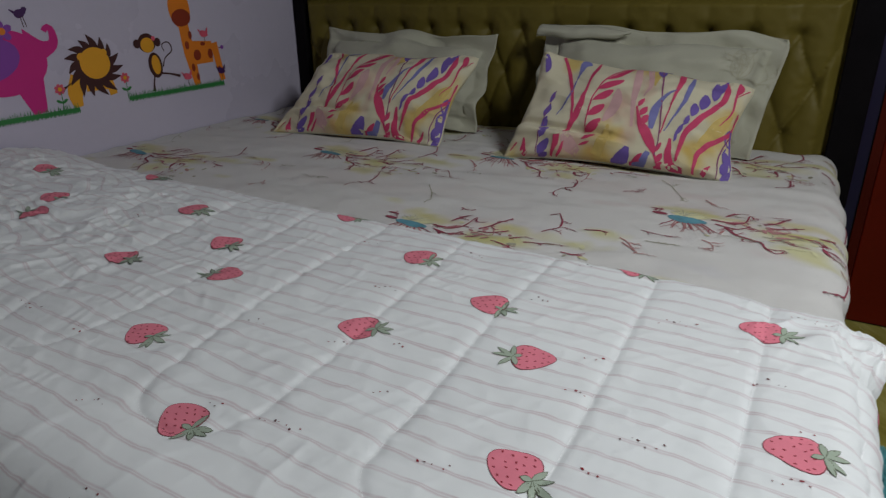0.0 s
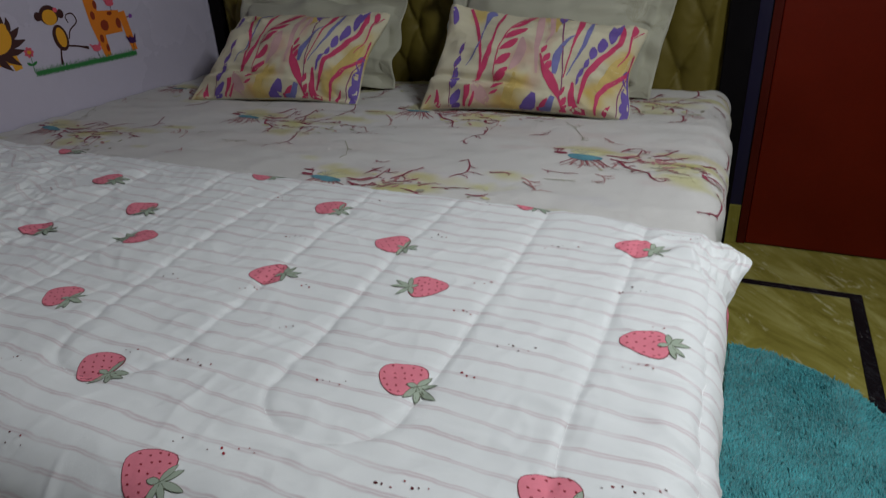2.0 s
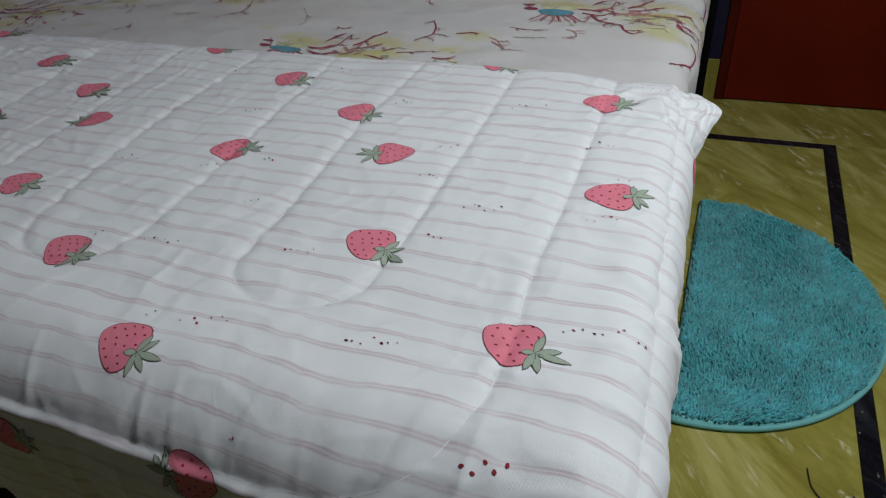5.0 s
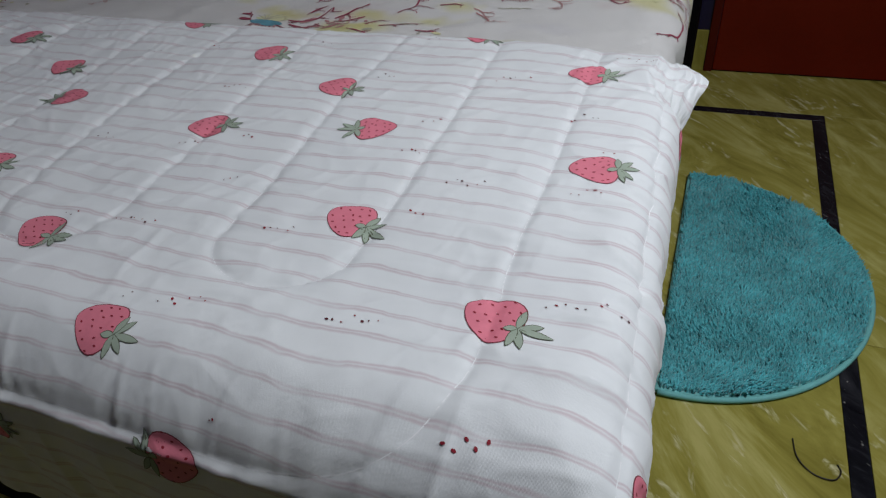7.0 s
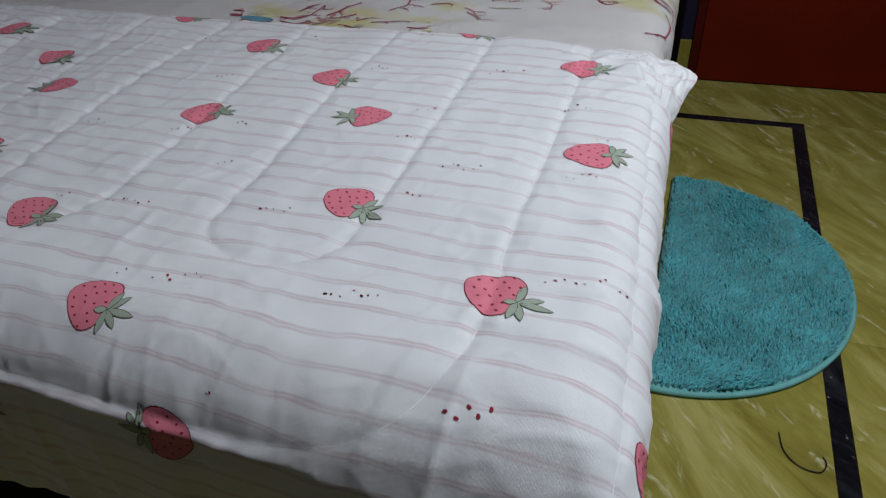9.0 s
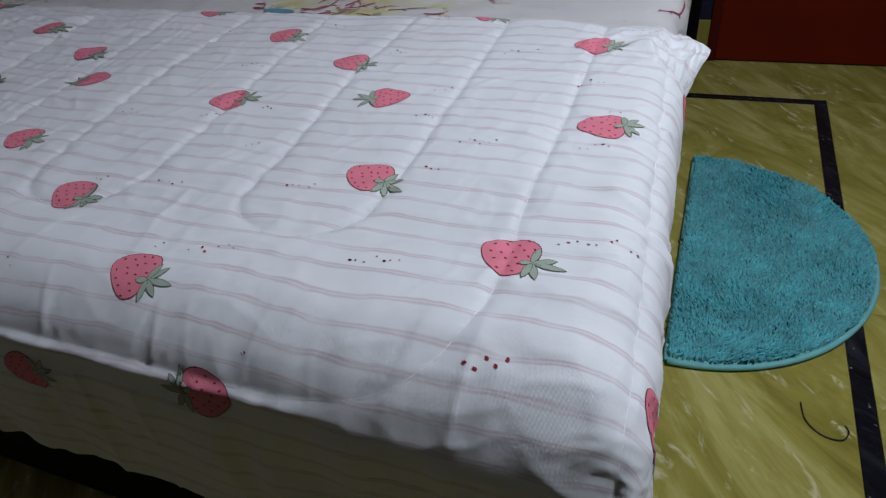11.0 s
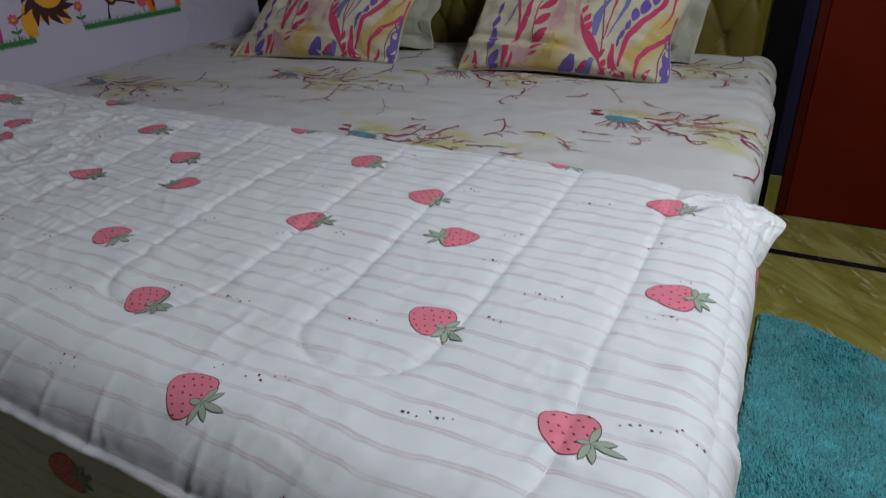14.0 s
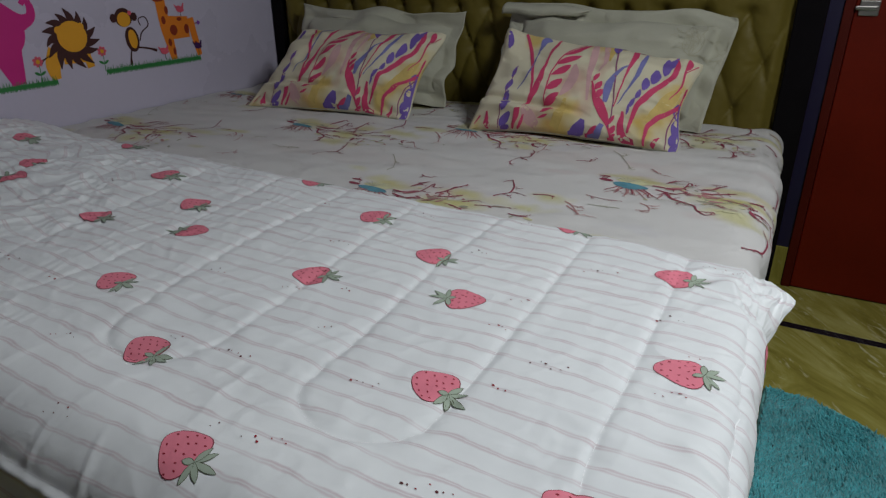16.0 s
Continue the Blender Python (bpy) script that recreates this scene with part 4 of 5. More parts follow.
# ---- pillows ----
def pillow(name, foot_left, foot_right, top_left, top_right, thick, material, label, flange=0.0, seed=0, dye_fn=None, n=70, blunt=0.0):
    """A soft cushion between four corners; returns the object and its front cloth, in 0..1 both ways."""
    fl, fr, tl, tr = (np.array(c, float) for c in (foot_left, foot_right, top_left, top_right))
    s = np.linspace(0, 1, n)
    g, h = np.meshgrid(s, s, indexing="ij")
    a, b = 2 * g - 1, 2 * h - 1
    pull = 0.05 if not flange else 0.015
    gg = g - pull * a * (1 - b**2)
    hh = h - 1.3 * pull * b * (1 - a**2)
    if not flange:
        worn = np.clip((np.abs(a * b) - 0.72) / 0.28, 0, 1) ** 1.5
        gg = gg - 0.022 * a * worn + 0.010 * wave_noise(h * 4, g * 2, seed + 11) * np.abs(a)
        hh = hh - 0.05 * b * worn * (b > 0) + 0.022 * wave_noise(g * 5, h * 2, seed + 12) * np.clip(b, 0, 1) - 0.03 * np.clip(-b, 0, 1) * (0.6 + 0.4 * wave_noise(g * 4, h * 0, seed + 13))
    tucked = blunt * np.clip((np.clip(a, 0, 1) * np.clip(b, 0, 1) - 0.62) / 0.38, 0, 1) ** 1.5
    gg, hh = gg - 0.05 * tucked, hh - 0.13 * tucked
    flat = (fl * (1 - gg[..., None]) + fr * gg[..., None]) * (1 - hh[..., None]) + (tl * (1 - gg[..., None]) + tr * gg[..., None]) * hh[..., None]
    normal = np.cross(fr - fl, tl - fl)
    normal /= np.linalg.norm(normal)
    wide, tall = np.linalg.norm(fr - fl), np.linalg.norm(tl - fl)
    ia, ib = (np.clip(np.abs(a) / (1 - 2 * flange / wide), 0, 1), np.clip(np.abs(b) / (1 - 2 * flange / tall), 0, 1))
    swell = ((1 - ia**2.2) * (1 - ib**2.2)) ** (0.36 if flange else 0.5) * (1 - (0.2 if flange else 0.02) * b)
    corner = np.exp(-((1 - np.abs(a)) ** 2 + (1 - np.abs(b)) ** 2) / 0.18)
    crease = 0.012 * wave_noise(g * 6, h * 4, seed) + 0.008 * (0.4 - np.sqrt(np.abs(wave_noise(g * 4 + h * 2, h * 5 + g, seed + 5)) + 0.01)) * (1.4 - h) + 0.006 * (0.5 - np.abs(wave_noise(g * 9 + h * 5, h * 7 - g * 3, seed + 1))) * (1.3 - h) + 0.004 * wave_noise(g * 16, h * 12, seed + 2) + 0.006 * corner * wave_noise(g * 18 + h * 18, h * 14 - g * 14, seed + 3)
    if not flange:
        crease = crease - 0.014 * np.exp(-(((h - 0.30 + 0.22 * g + 0.02 * wave_noise(g * 7, h * 2, seed + 21)) / 0.03) ** 2)) * step(0.62, 0.40, g) + 0.008 * np.exp(-(((h - 0.22 + 0.2 * g) / 0.04) ** 2)) * step(0.62, 0.40, g)
        crease = crease + 0.006 * (0.4 - np.sqrt(np.abs(wave_noise(g * 9 - h * 5, h * 6 + g * 4, seed + 22)) + 0.01)) * step(0.5, 0.1, np.minimum(g, h))
    edge = np.clip(np.minimum(1 - np.abs(a), 1 - np.abs(b)) / 0.06, 0, 1)
    sway = np.zeros_like(g)
    if flange:
        sway = (1 - np.clip(np.minimum(1 - ia, 1 - ib) / 0.05, 0, 1)) * 0.030 * wave_noise(g * 5 + h * 3, h * 5, seed + 7)
    front = flat + normal * (thick * 0.5 * swell + crease * edge + sway + 0.0015)[..., None]
    back = flat + normal * (-thick * 0.5 * swell + sway - 0.0015)[..., None]
    sag = (0.010 if not flange else 0.020) * (wave_noise(g * 5.3, h * 2, seed + 9) - 0.4) * step(0.6, 1.0, h)
    front[..., 2] += sag
    back[..., 2] += sag
    front[..., 2], back[..., 2] = np.maximum(front[..., 2], SHEET_Z + 0.003), np.maximum(back[..., 2], SHEET_Z + 0.003)
    cloth = Cloth(s, s, front)
    rear = Cloth(s, s, back)
    verts = np.vstack([front.reshape(-1, 3), back.reshape(-1, 3)])
    faces = cloth.faces() + rear.faces(True, n * n)
    ring = [i * n for i in range(n)] + [(n - 1) * n + j for j in range(1, n)] + [i * n + n - 1 for i in range(n - 2, -1, -1)] + [j for j in range(n - 2, 0, -1)]
    for i, p in enumerate(ring):
        q = ring[(i + 1) % len(ring)]
        faces.append((q, p, p + n * n, q + n * n))
    ob = raw(name, verts, faces, [material])
    me = ob.data
    uv = np.stack([np.r_[g.ravel(), g.ravel()] * wide, np.r_[h.ravel(), h.ravel()] * tall], 1)
    loops = np.empty(len(me.loops), dtype=np.int32)
    me.loops.foreach_get("vertex_index", loops)
    me.uv_layers.new(name="UVMap").data.foreach_set("uv", uv[loops].ravel())
    if dye_fn:
        col = np.ones((n, n, 3))
        dye_fn(col, g * wide, h * tall, wide, tall)
        col = np.vstack([col.reshape(-1, 3)] * 2)
        me.color_attributes.new("dye", "FLOAT_COLOR", "POINT").data.foreach_set("color", np.concatenate([col, np.ones((len(col), 1))], 1).ravel())
    tagged(ob, label, "pillow", "pillows at the headboard")
    return ob, cloth, wide, tall


GOLD, ROSE = (0.95, 0.76, 0.30), (0.93, 0.68, 0.70)


def pillow_dye(col, x, y, wide, tall):
    for p, q, a, b, c in (
        (0.47, 0.13, 0.045, 0.045, GOLD),
        (0.44, 0.02, 0.050, 0.025, GOLD),
        (0.56, 0.97, 0.036, 0.036, GOLD),
        (0.20, 0.95, 0.027, 0.036, GOLD),
        (0.96, 0.43, 0.045, 0.036, GOLD),
        (0.88, 0.26, 0.050, 0.032, GOLD),
        (0.98, 0.61, 0.027, 0.036, GOLD),
        (0.82, 0.15, 0.032, 0.036, GOLD),
        (0.05, 0.03, 0.032, 0.020, GOLD),
        (0.48, 0.47, 0.036, 0.060, ROSE),
        (0.54, 0.83, 0.027, 0.054, ROSE),
        (0.33, 0.09, 0.040, 0.036, ROSE),
        (0.57, 0.33, 0.022, 0.045, ROSE),
        (0.60, 0.70, 0.020, 0.040, ROSE),
    ):
        blot(col, p * wide, q * tall, a * 1.15, b * 1.15, c, x, y, 0.95, int(p * 100))


def print_pillow(ob, cloth, wide, tall):
    """Fronds, ribbons and stems, as large as the cloth's own repeat."""
    place = lambda x, y, off: cloth.at(min(max(x / wide, 0.004), 0.996), min(max(y / tall, 0.004), 0.996), off)
    S = lambda pts: [(p * wide, q * tall) for p, q in pts]
    k = wide / 0.58

    def ribbon(pts, widths, m, off=0.0012):
        pr = Print(place)
        pr.ribbon(S(pts), [w * k for w in widths], m, off)
        pr.done("ribbon_print", ob)

    for pts, widths, m in (
        ([(0.44, 0.30), (0.47, 0.48), (0.46, 0.66)], (0.006, 0.026, 0.006), M_ROSE),
        ([(0.57, 0.30), (0.55, 0.55), (0.53, 0.80), (0.51, 0.97)], (0.006, 0.014, 0.022, 0.016), M_ROSE),
        ([(0.56, 0.97), (0.60, 0.75), (0.59, 0.60)], (0.014, 0.014, 0.004), M_ROSE),
        ([(0.27, 0.18), (0.31, 0.10), (0.36, 0.03)], (0.008, 0.026, 0.018), M_ROSE),
        ([(0.85, 0.20), (0.92, 0.36), (0.975, 0.58)], (0.012, 0.030, 0.010), M_OCHRE),
        ([(0.58, 0.97), (0.61, 0.85), (0.62, 0.74)], (0.026, 0.018, 0.004), M_OCHRE),
        ([(0.44, 0.03), (0.46, 0.14), (0.47, 0.28)], (0.026, 0.026, 0.006), M_OCHRE),
    ):
        ribbon(pts, widths, m, 0.0009)
    ribbon([(0.14, 0.972), (0.166, 0.886), (0.212, 0.681), (0.266, 0.448), (0.284, 0.315)], (0.0092, 0.0119, 0.0106, 0.0079, 0.0066), M_CRIMSON)
    ribbon([(0.32, 0.992), (0.319, 0.882), (0.306, 0.686), (0.304, 0.483), (0.302, 0.352), (0.281, 0.244), (0.263, 0.195)], (0.0053, 0.0119, 0.0066, 0.0092, 0.0185, 0.0198, 0.004), M_CRIMSON)
    ribbon([(0.366, 0.212), (0.356, 0.383), (0.349, 0.548), (0.371, 0.694), (0.408, 0.838), (0.469, 0.992)], (0.0026, 0.004, 0.004, 0.0046, 0.0046, 0.0026), M_CRIMSON)
    ribbon([(0.392, 0.76), (0.442, 0.852), (0.487, 0.981)], (0.0026, 0.0145, 0.0026), M_CRIMSON)
    ribbon([(0.365, 0.645), (0.419, 0.708), (0.471, 0.767)], (0.0026, 0.0185, 0.004), M_CRIMSON)
    ribbon([(0.356, 0.512), (0.4, 0.58), (0.438, 0.643)], (0.0026, 0.0198, 0.004), M_CRIMSON)
    ribbon([(0.359, 0.352), (0.389, 0.405), (0.416, 0.483)], (0.0026, 0.0211, 0.0053), M_CRIMSON)
    ribbon([(0.364, 0.226), (0.403, 0.264), (0.427, 0.327)], (0.0026, 0.0185, 0.004), M_CRIMSON)
    ribbon([(0.366, 0.137), (0.391, 0.166), (0.419, 0.188)], (0.002, 0.0132, 0.004), M_CRIMSON)
    ribbon([(0.361, 0.088), (0.384, 0.102), (0.405, 0.116)], (0.0013, 0.0059, 0.002), M_CRIMSON)
    ribbon([(0.275, 0.972), (0.246, 0.928), (0.241, 0.829), (0.238, 0.752)], (0.0238, 0.0185, 0.0106, 0.0026), M_SLATE)
    ribbon([(0.235, 0.78), (0.229, 0.526), (0.206, 0.338)], (0.0026, 0.0053, 0.0026), M_SLATE)
    ribbon([(0.15, 0.587), (0.14, 0.451), (0.148, 0.308), (0.154, 0.14), (0.171, 0.009)], (0.002, 0.0026, 0.0026, 0.0026, 0.0026), M_STEM)
    ribbon([(0.147, 0.578), (0.141, 0.52), (0.133, 0.477)], (0.0026, 0.0106, 0.0026), M_VIOLET)
    ribbon([(0.141, 0.457), (0.147, 0.38), (0.145, 0.319)], (0.0033, 0.0145, 0.0026), M_VIOLET)
    ribbon([(0.161, 0.32), (0.155, 0.275), (0.145, 0.236)], (0.004, 0.0158, 0.0026), M_VIOLET)
    ribbon([(0.179, 0.239), (0.171, 0.184), (0.163, 0.143)], (0.0053, 0.0185, 0.0026), M_VIOLET)
    ribbon([(0.212, 0.125), (0.194, 0.077), (0.179, 0.02)], (0.0092, 0.0238, 0.004), M_VIOLET)
    ribbon([(0.225, 0.02), (0.205, 0.008), (0.183, 0.008)], (0.0053, 0.0119, 0.004), M_VIOLET)
    ribbon([(0.248, 0.154), (0.252, 0.074), (0.242, 0.008)], (0.0172, 0.0158, 0.0053), M_CRIMSON)
    ribbon([(0.285, 0.111), (0.281, 0.034), (0.265, 0.008)], (0.004, 0.0066, 0.0026), M_CRIMSON)
    ribbon([(0.083, 0.142), (0.097, 0.066), (0.124, 0.008)], (0.004, 0.0145, 0.0119), M_CRIMSON)
    ribbon([(0.055, 0.111), (0.029, 0.054)], (0.0053, 0.0026), M_CRIMSON)
    ribbon([(0.573, 0.489), (0.603, 0.355), (0.632, 0.279), (0.668, 0.162), (0.699, 0.026), (0.686, 0.008)], (0.004, 0.0092, 0.0277, 0.0251, 0.0066, 0.004), M_CRIMSON)
    ribbon([(0.598, 0.579), (0.588, 0.535), (0.58, 0.492)], (0.0026, 0.0106, 0.0026), M_CRIMSON)
    ribbon([(0.621, 0.498), (0.608, 0.454), (0.6, 0.409)], (0.0026, 0.0145, 0.004), M_CRIMSON)
    ribbon([(0.632, 0.425), (0.622, 0.381), (0.613, 0.341)], (0.004, 0.0145, 0.0053), M_CRIMSON)
    ribbon([(0.706, 0.209), (0.693, 0.154), (0.682, 0.107)], (0.0026, 0.0106, 0.0033), M_CRIMSON)
    ribbon([(0.716, 0.115), (0.704, 0.069), (0.694, 0.036)], (0.0026, 0.0112, 0.0033), M_CRIMSON)
    ribbon([(0.72, 0.047), (0.707, 0.017), (0.695, 0.008)], (0.0033, 0.0106, 0.0033), M_CRIMSON)
    ribbon([(0.721, 0.714), (0.677, 0.612), (0.656, 0.472), (0.653, 0.312)], (0.0033, 0.0119, 0.0238, 0.0106), M_SLATE)
    ribbon([(0.66, 0.106), (0.636, 0.014), (0.596, 0.008)], (0.0132, 0.0172, 0.0053), M_SLATE)
    ribbon([(0.612, 0.972), (0.657, 0.737), (0.684, 0.478), (0.693, 0.258), (0.686, 0.078)], (0.004, 0.004, 0.004, 0.0033, 0.0026), M_STEM)
    ribbon([(0.631, 0.857), (0.612, 0.983), (0.646, 0.983)], (0.004, 0.0185, 0.0053), M_VIOLET)
    ribbon([(0.758, 0.972), (0.702, 0.983), (0.723, 0.819), (0.724, 0.679), (0.717, 0.524), (0.705, 0.382), (0.697, 0.282)], (0.0033, 0.0145, 0.0145, 0.0079, 0.004, 0.004, 0.0026), M_CRIMSON)
    ribbon([(0.747, 0.972), (0.769, 0.781), (0.77, 0.594), (0.739, 0.436), (0.711, 0.314)], (0.0053, 0.0132, 0.0119, 0.0053, 0.0026), M_SLATE)
    ribbon([(0.871, 0.992), (0.915, 0.804), (0.908, 0.63), (0.85, 0.451), (0.803, 0.33), (0.783, 0.182), (0.773, 0.07)], (0.0026, 0.0132, 0.0158, 0.0172, 0.0158, 0.0119, 0.0053), M_CRIMSON)
    ribbon([(0.882, 0.972), (0.878, 0.902), (0.893, 0.79)], (0.004, 0.0145, 0.004), M_VIOLET)
    ribbon([(0.848, 0.926), (0.875, 0.791), (0.884, 0.7)], (0.0053, 0.0185, 0.004), M_VIOLET)
    ribbon([(0.84, 0.748), (0.853, 0.649), (0.851, 0.562)], (0.0066, 0.0211, 0.004), M_VIOLET)
    ribbon([(0.816, 0.614), (0.826, 0.533), (0.82, 0.477)], (0.0053, 0.0172, 0.0033), M_VIOLET)
    ribbon([(0.809, 0.482), (0.802, 0.427), (0.792, 0.395)], (0.0026, 0.0112, 0.0026), M_VIOLET)
    ribbon([(0.79, 0.401), (0.777, 0.352), (0.771, 0.311)], (0.0026, 0.0099, 0.0026), M_VIOLET)
    ribbon([(0.765, 0.341), (0.763, 0.281), (0.757, 0.243)], (0.002, 0.0059, 0.002), M_VIOLET)
    ribbon([(0.934, 0.941), (0.961, 0.731), (0.969, 0.583), (0.945, 0.459)], (0.004, 0.0053, 0.004, 0.002), M_CRIMSON)
    ribbon([(0.986, 0.889), (0.957, 0.777)], (0.0033, 0.0026), M_CRIMSON)
    ribbon([(0.935, 0.951), (0.951, 0.883), (0.956, 0.811)], (0.004, 0.0132, 0.004), M_CRIMSON)
    ribbon([(0.992, 0.628), (0.992, 0.427), (0.913, 0.29), (0.862, 0.179), (0.849, 0.085), (0.841, 0.008)], (0.002, 0.0066, 0.0092, 0.0132, 0.0106, 0.0053), M_CRIMSON)
    ribbon([(0.741, 0.263), (0.74, 0.118), (0.754, 0.026), (0.781, 0.008), (0.801, 0.008)], (0.0066, 0.0132, 0.0185, 0.0238, 0.0132), M_CRIMSON)
    ribbon([(0.57, 0.124), (0.556, 0.044), (0.515, 0.008)], (0.0119, 0.0251, 0.0066), M_VIOLET)
    ribbon([(0.563, 0.008), (0.531, 0.008), (0.506, 0.008)], (0.0053, 0.0185, 0.0066), M_VIOLET)
    ribbon([(0.637, 0.082), (0.604, 0.01), (0.585, 0.008)], (0.0033, 0.0119, 0.0079), M_CRIMSON)
    ribbon([(0.992, 0.391), (0.945, 0.192), (0.937, 0.014)], (0.0026, 0.0033, 0.0026), M_STEM)
    ribbon([(0.992, 0.455), (0.992, 0.365), (0.992, 0.295)], (0.0066, 0.0198, 0.004), M_VIOLET)
    ribbon([(0.992, 0.309), (0.989, 0.212), (0.967, 0.157)], (0.0079, 0.0277, 0.0053), M_VIOLET)
    ribbon([(0.992, 0.197), (0.979, 0.123), (0.953, 0.064)], (0.0079, 0.0251, 0.0053), M_VIOLET)
    ribbon([(0.992, 0.093), (0.98, 0.045), (0.958, 0.008)], (0.0066, 0.0172, 0.0053), M_VIOLET)
    ribbon([(0.911, 0.099), (0.883, 0.016), (0.878, 0.008)], (0.0026, 0.0092, 0.0106), M_CRIMSON)
    ribbon([(0.048, 0.932), (0.064, 0.843), (0.063, 0.755)], (0.0079, 0.0158, 0.004), M_VIOLET)


def piping(ob, cloth, m):
    pts = [cloth.at(t, 0.0, 0.001) for t in np.linspace(0, 1, 60)]
    tube(pts, 0.0012, "seam_cord", m, ob)


white_label = "pale sage cotton pillow with flat flange leaning on the headboard"
w2, c2, a2, b2 = pillow("white_pillow", (1.03, -0.205, 0.520), (1.650, -0.185, 0.520), (1.045, -0.075, 0.834), (1.706, -0.055, 0.832), 0.14, M_SAGE, white_label, 0.045, 3, blunt=0.5)
w1, c1, a1, b1 = pillow("white_pillow", (0.26, -0.195, 0.520), (0.868, -0.185, 0.520), (0.222, -0.075, 0.834), (0.880, -0.065, 0.806), 0.14, M_SAGE, white_label, 0.045, 8)
coral = Print(lambda x, y, off: c2.at(x / a2, y / b2, off))
for k in range(9):
    sprig(coral, 0.87 * a2, 0.58 * b2, 30 + 12 * k, 0.085, 0.0018, 2, M_TAUPE)
coral.done("coral_sprig_print", w2, "taupe coral sprig")
fs, fh = np.linspace(0, 1, 40), np.linspace(0, 1, 10)
fg, fk = np.meshgrid(fs, fh, indexing="ij")
flap_fall = (1 - 0.35 * fg) * (1 - 0.6 * step(0.88, 1.0, fg))
flap_places = np.stack(
    [
        1.042 + 0.262 * fg - 0.008 * fk,
        -0.098 - 0.026 * np.sin(fk * 2.2) * flap_fall + 0.006 * wave_noise(fg * 6, fk * 2, 3),
        0.842 - 0.016 * fg - 0.036 * fk**1.5 * flap_fall + 0.004 * wave_noise(fg * 7, fk * 1.5, 5),
    ],
    2,
)
flap_ob = Cloth(fs, fh, flap_places, -1).mesh("case_flap", [M_SAGE], w2, "open flap of the pillowcase")
thick = flap_ob.modifiers.new("thickness", "SOLIDIFY")
thick.thickness = 0.003
print_label = "cream cotton pillow printed with crimson and violet fronds"
p2, d2, e2, f2 = pillow("printed_pillow", (1.055, -0.405, 0.520), (1.650, -0.385, 0.520), (1.090, -0.215, 0.782), (1.648, -0.205, 0.722), 0.125, M_PRINT_COTTON, print_label, 0, 14, pillow_dye, 90)
p1, d1, e1, f1 = pillow("printed_pillow", (0.255, -0.455, 0.520), (0.868, -0.390, 0.520), (0.335, -0.215, 0.755), (0.905, -0.205, 0.766), 0.125, M_PRINT_COTTON, print_label, 0, 19, pillow_dye, 90)
for p, d, e, f in ((p1, d1, e1, f1), (p2, d2, e2, f2)):
    print_pillow(p, d, e, f)
    piping(p, d, M_SAGE)


# ---- teal half-round mat ----
RUG_X, RUG_Y, RUG_A, RUG_B = 1.935, -0.857, 0.352, 0.346
rug = tagged(empty("bath_mat", (RUG_X + 0.15, RUG_Y, 0)), "teal shaggy half-round mat with pale bound edge on the floor", "mat")


def rug_edge(t, grow=0.0):
    """The outline from one end of the straight side round to the other; t runs 0..1."""
    a = -math.pi / 2 + math.pi * t
    return RUG_X + (RUG_A + grow) * abs(math.cos(a)) ** 0.93, RUG_Y + (RUG_B + grow) * math.sin(a)


rim_pts = [rug_edge(t) for t in np.linspace(0, 1, 60)]
bm = bmesh.new()
lower = [bm.verts.new((x, y, 0.001)) for x, y in rim_pts]
upper = [bm.verts.new((x - 0.004, y, 0.010)) for x, y in rim_pts]
bm.faces.new(upper), bm.faces.new(lower[::-1])
for i in range(60):
    j = (i + 1) % 60
    bm.faces.new((lower[i], lower[j], upper[j], upper[i]))
under(part("backing", bm, M_TEAL_HEM), rug)
hem_pts = [(*rug_edge(t, 0.003), 0.007) for t in np.linspace(0, 1, 90)]
under(tube(hem_pts, 0.0055, "binding", M_TEAL_HEM, label="pale teal bound edge", sides=8), rug)
under(tube([(RUG_X - 0.002, RUG_Y + RUG_B * k, 0.006) for k in np.linspace(-1, 1, 20)], 0.005, "binding", M_TEAL_HEM, sides=8), rug)
rs = np.random.RandomState(11)
n_tuft = 36000
tx, ty = RUG_X + rs.rand(n_tuft) * RUG_A, RUG_Y + (rs.rand(n_tuft) * 2 - 1) * RUG_B
keep = ((tx - RUG_X) / (RUG_A - 0.004)) ** 2.1 + (np.abs(ty - RUG_Y) / (RUG_B - 0.004)) ** 2.1 < 1
tx, ty = tx[keep], ty[keep]
m_ = len(tx)
lean_a = 1.3 * np.pi * wave_noise(tx * 7, ty * 7, 2) + rs.rand(m_) * 2.6
lean_r = 0.003 + 0.009 * rs.rand(m_)
high = 0.011 + 0.008 * rs.rand(m_) + 0.003 * wave_noise(tx * 18, ty * 18, 5)
turn = rs.rand(m_) * 2 * np.pi
verts = np.zeros((m_, 7, 3))
for c in range(3):
    a = turn + c * 2 * np.pi / 3
    verts[:, c] = np.stack([tx + 0.0022 * np.cos(a), ty + 0.0022 * np.sin(a), np.full(m_, 0.008)], 1)
    verts[:, c + 3] = np.stack([tx + 0.0022 * np.cos(a) + 0.35 * lean_r * np.cos(lean_a), ty + 0.0022 * np.sin(a) + 0.35 * lean_r * np.sin(lean_a), 0.008 + 0.6 * high], 1)
verts[:, 6] = np.stack([tx + lean_r * np.cos(lean_a), ty + lean_r * np.sin(lean_a), 0.008 + high], 1)
faces = []
for q in range(m_):
    o = q * 7
    faces += [(o, o + 1, o + 4, o + 3), (o + 1, o + 2, o + 5, o + 4), (o + 2, o, o + 3, o + 5), (o + 3, o + 4, o + 6), (o + 4, o + 5, o + 6), (o + 5, o + 3, o + 6)]
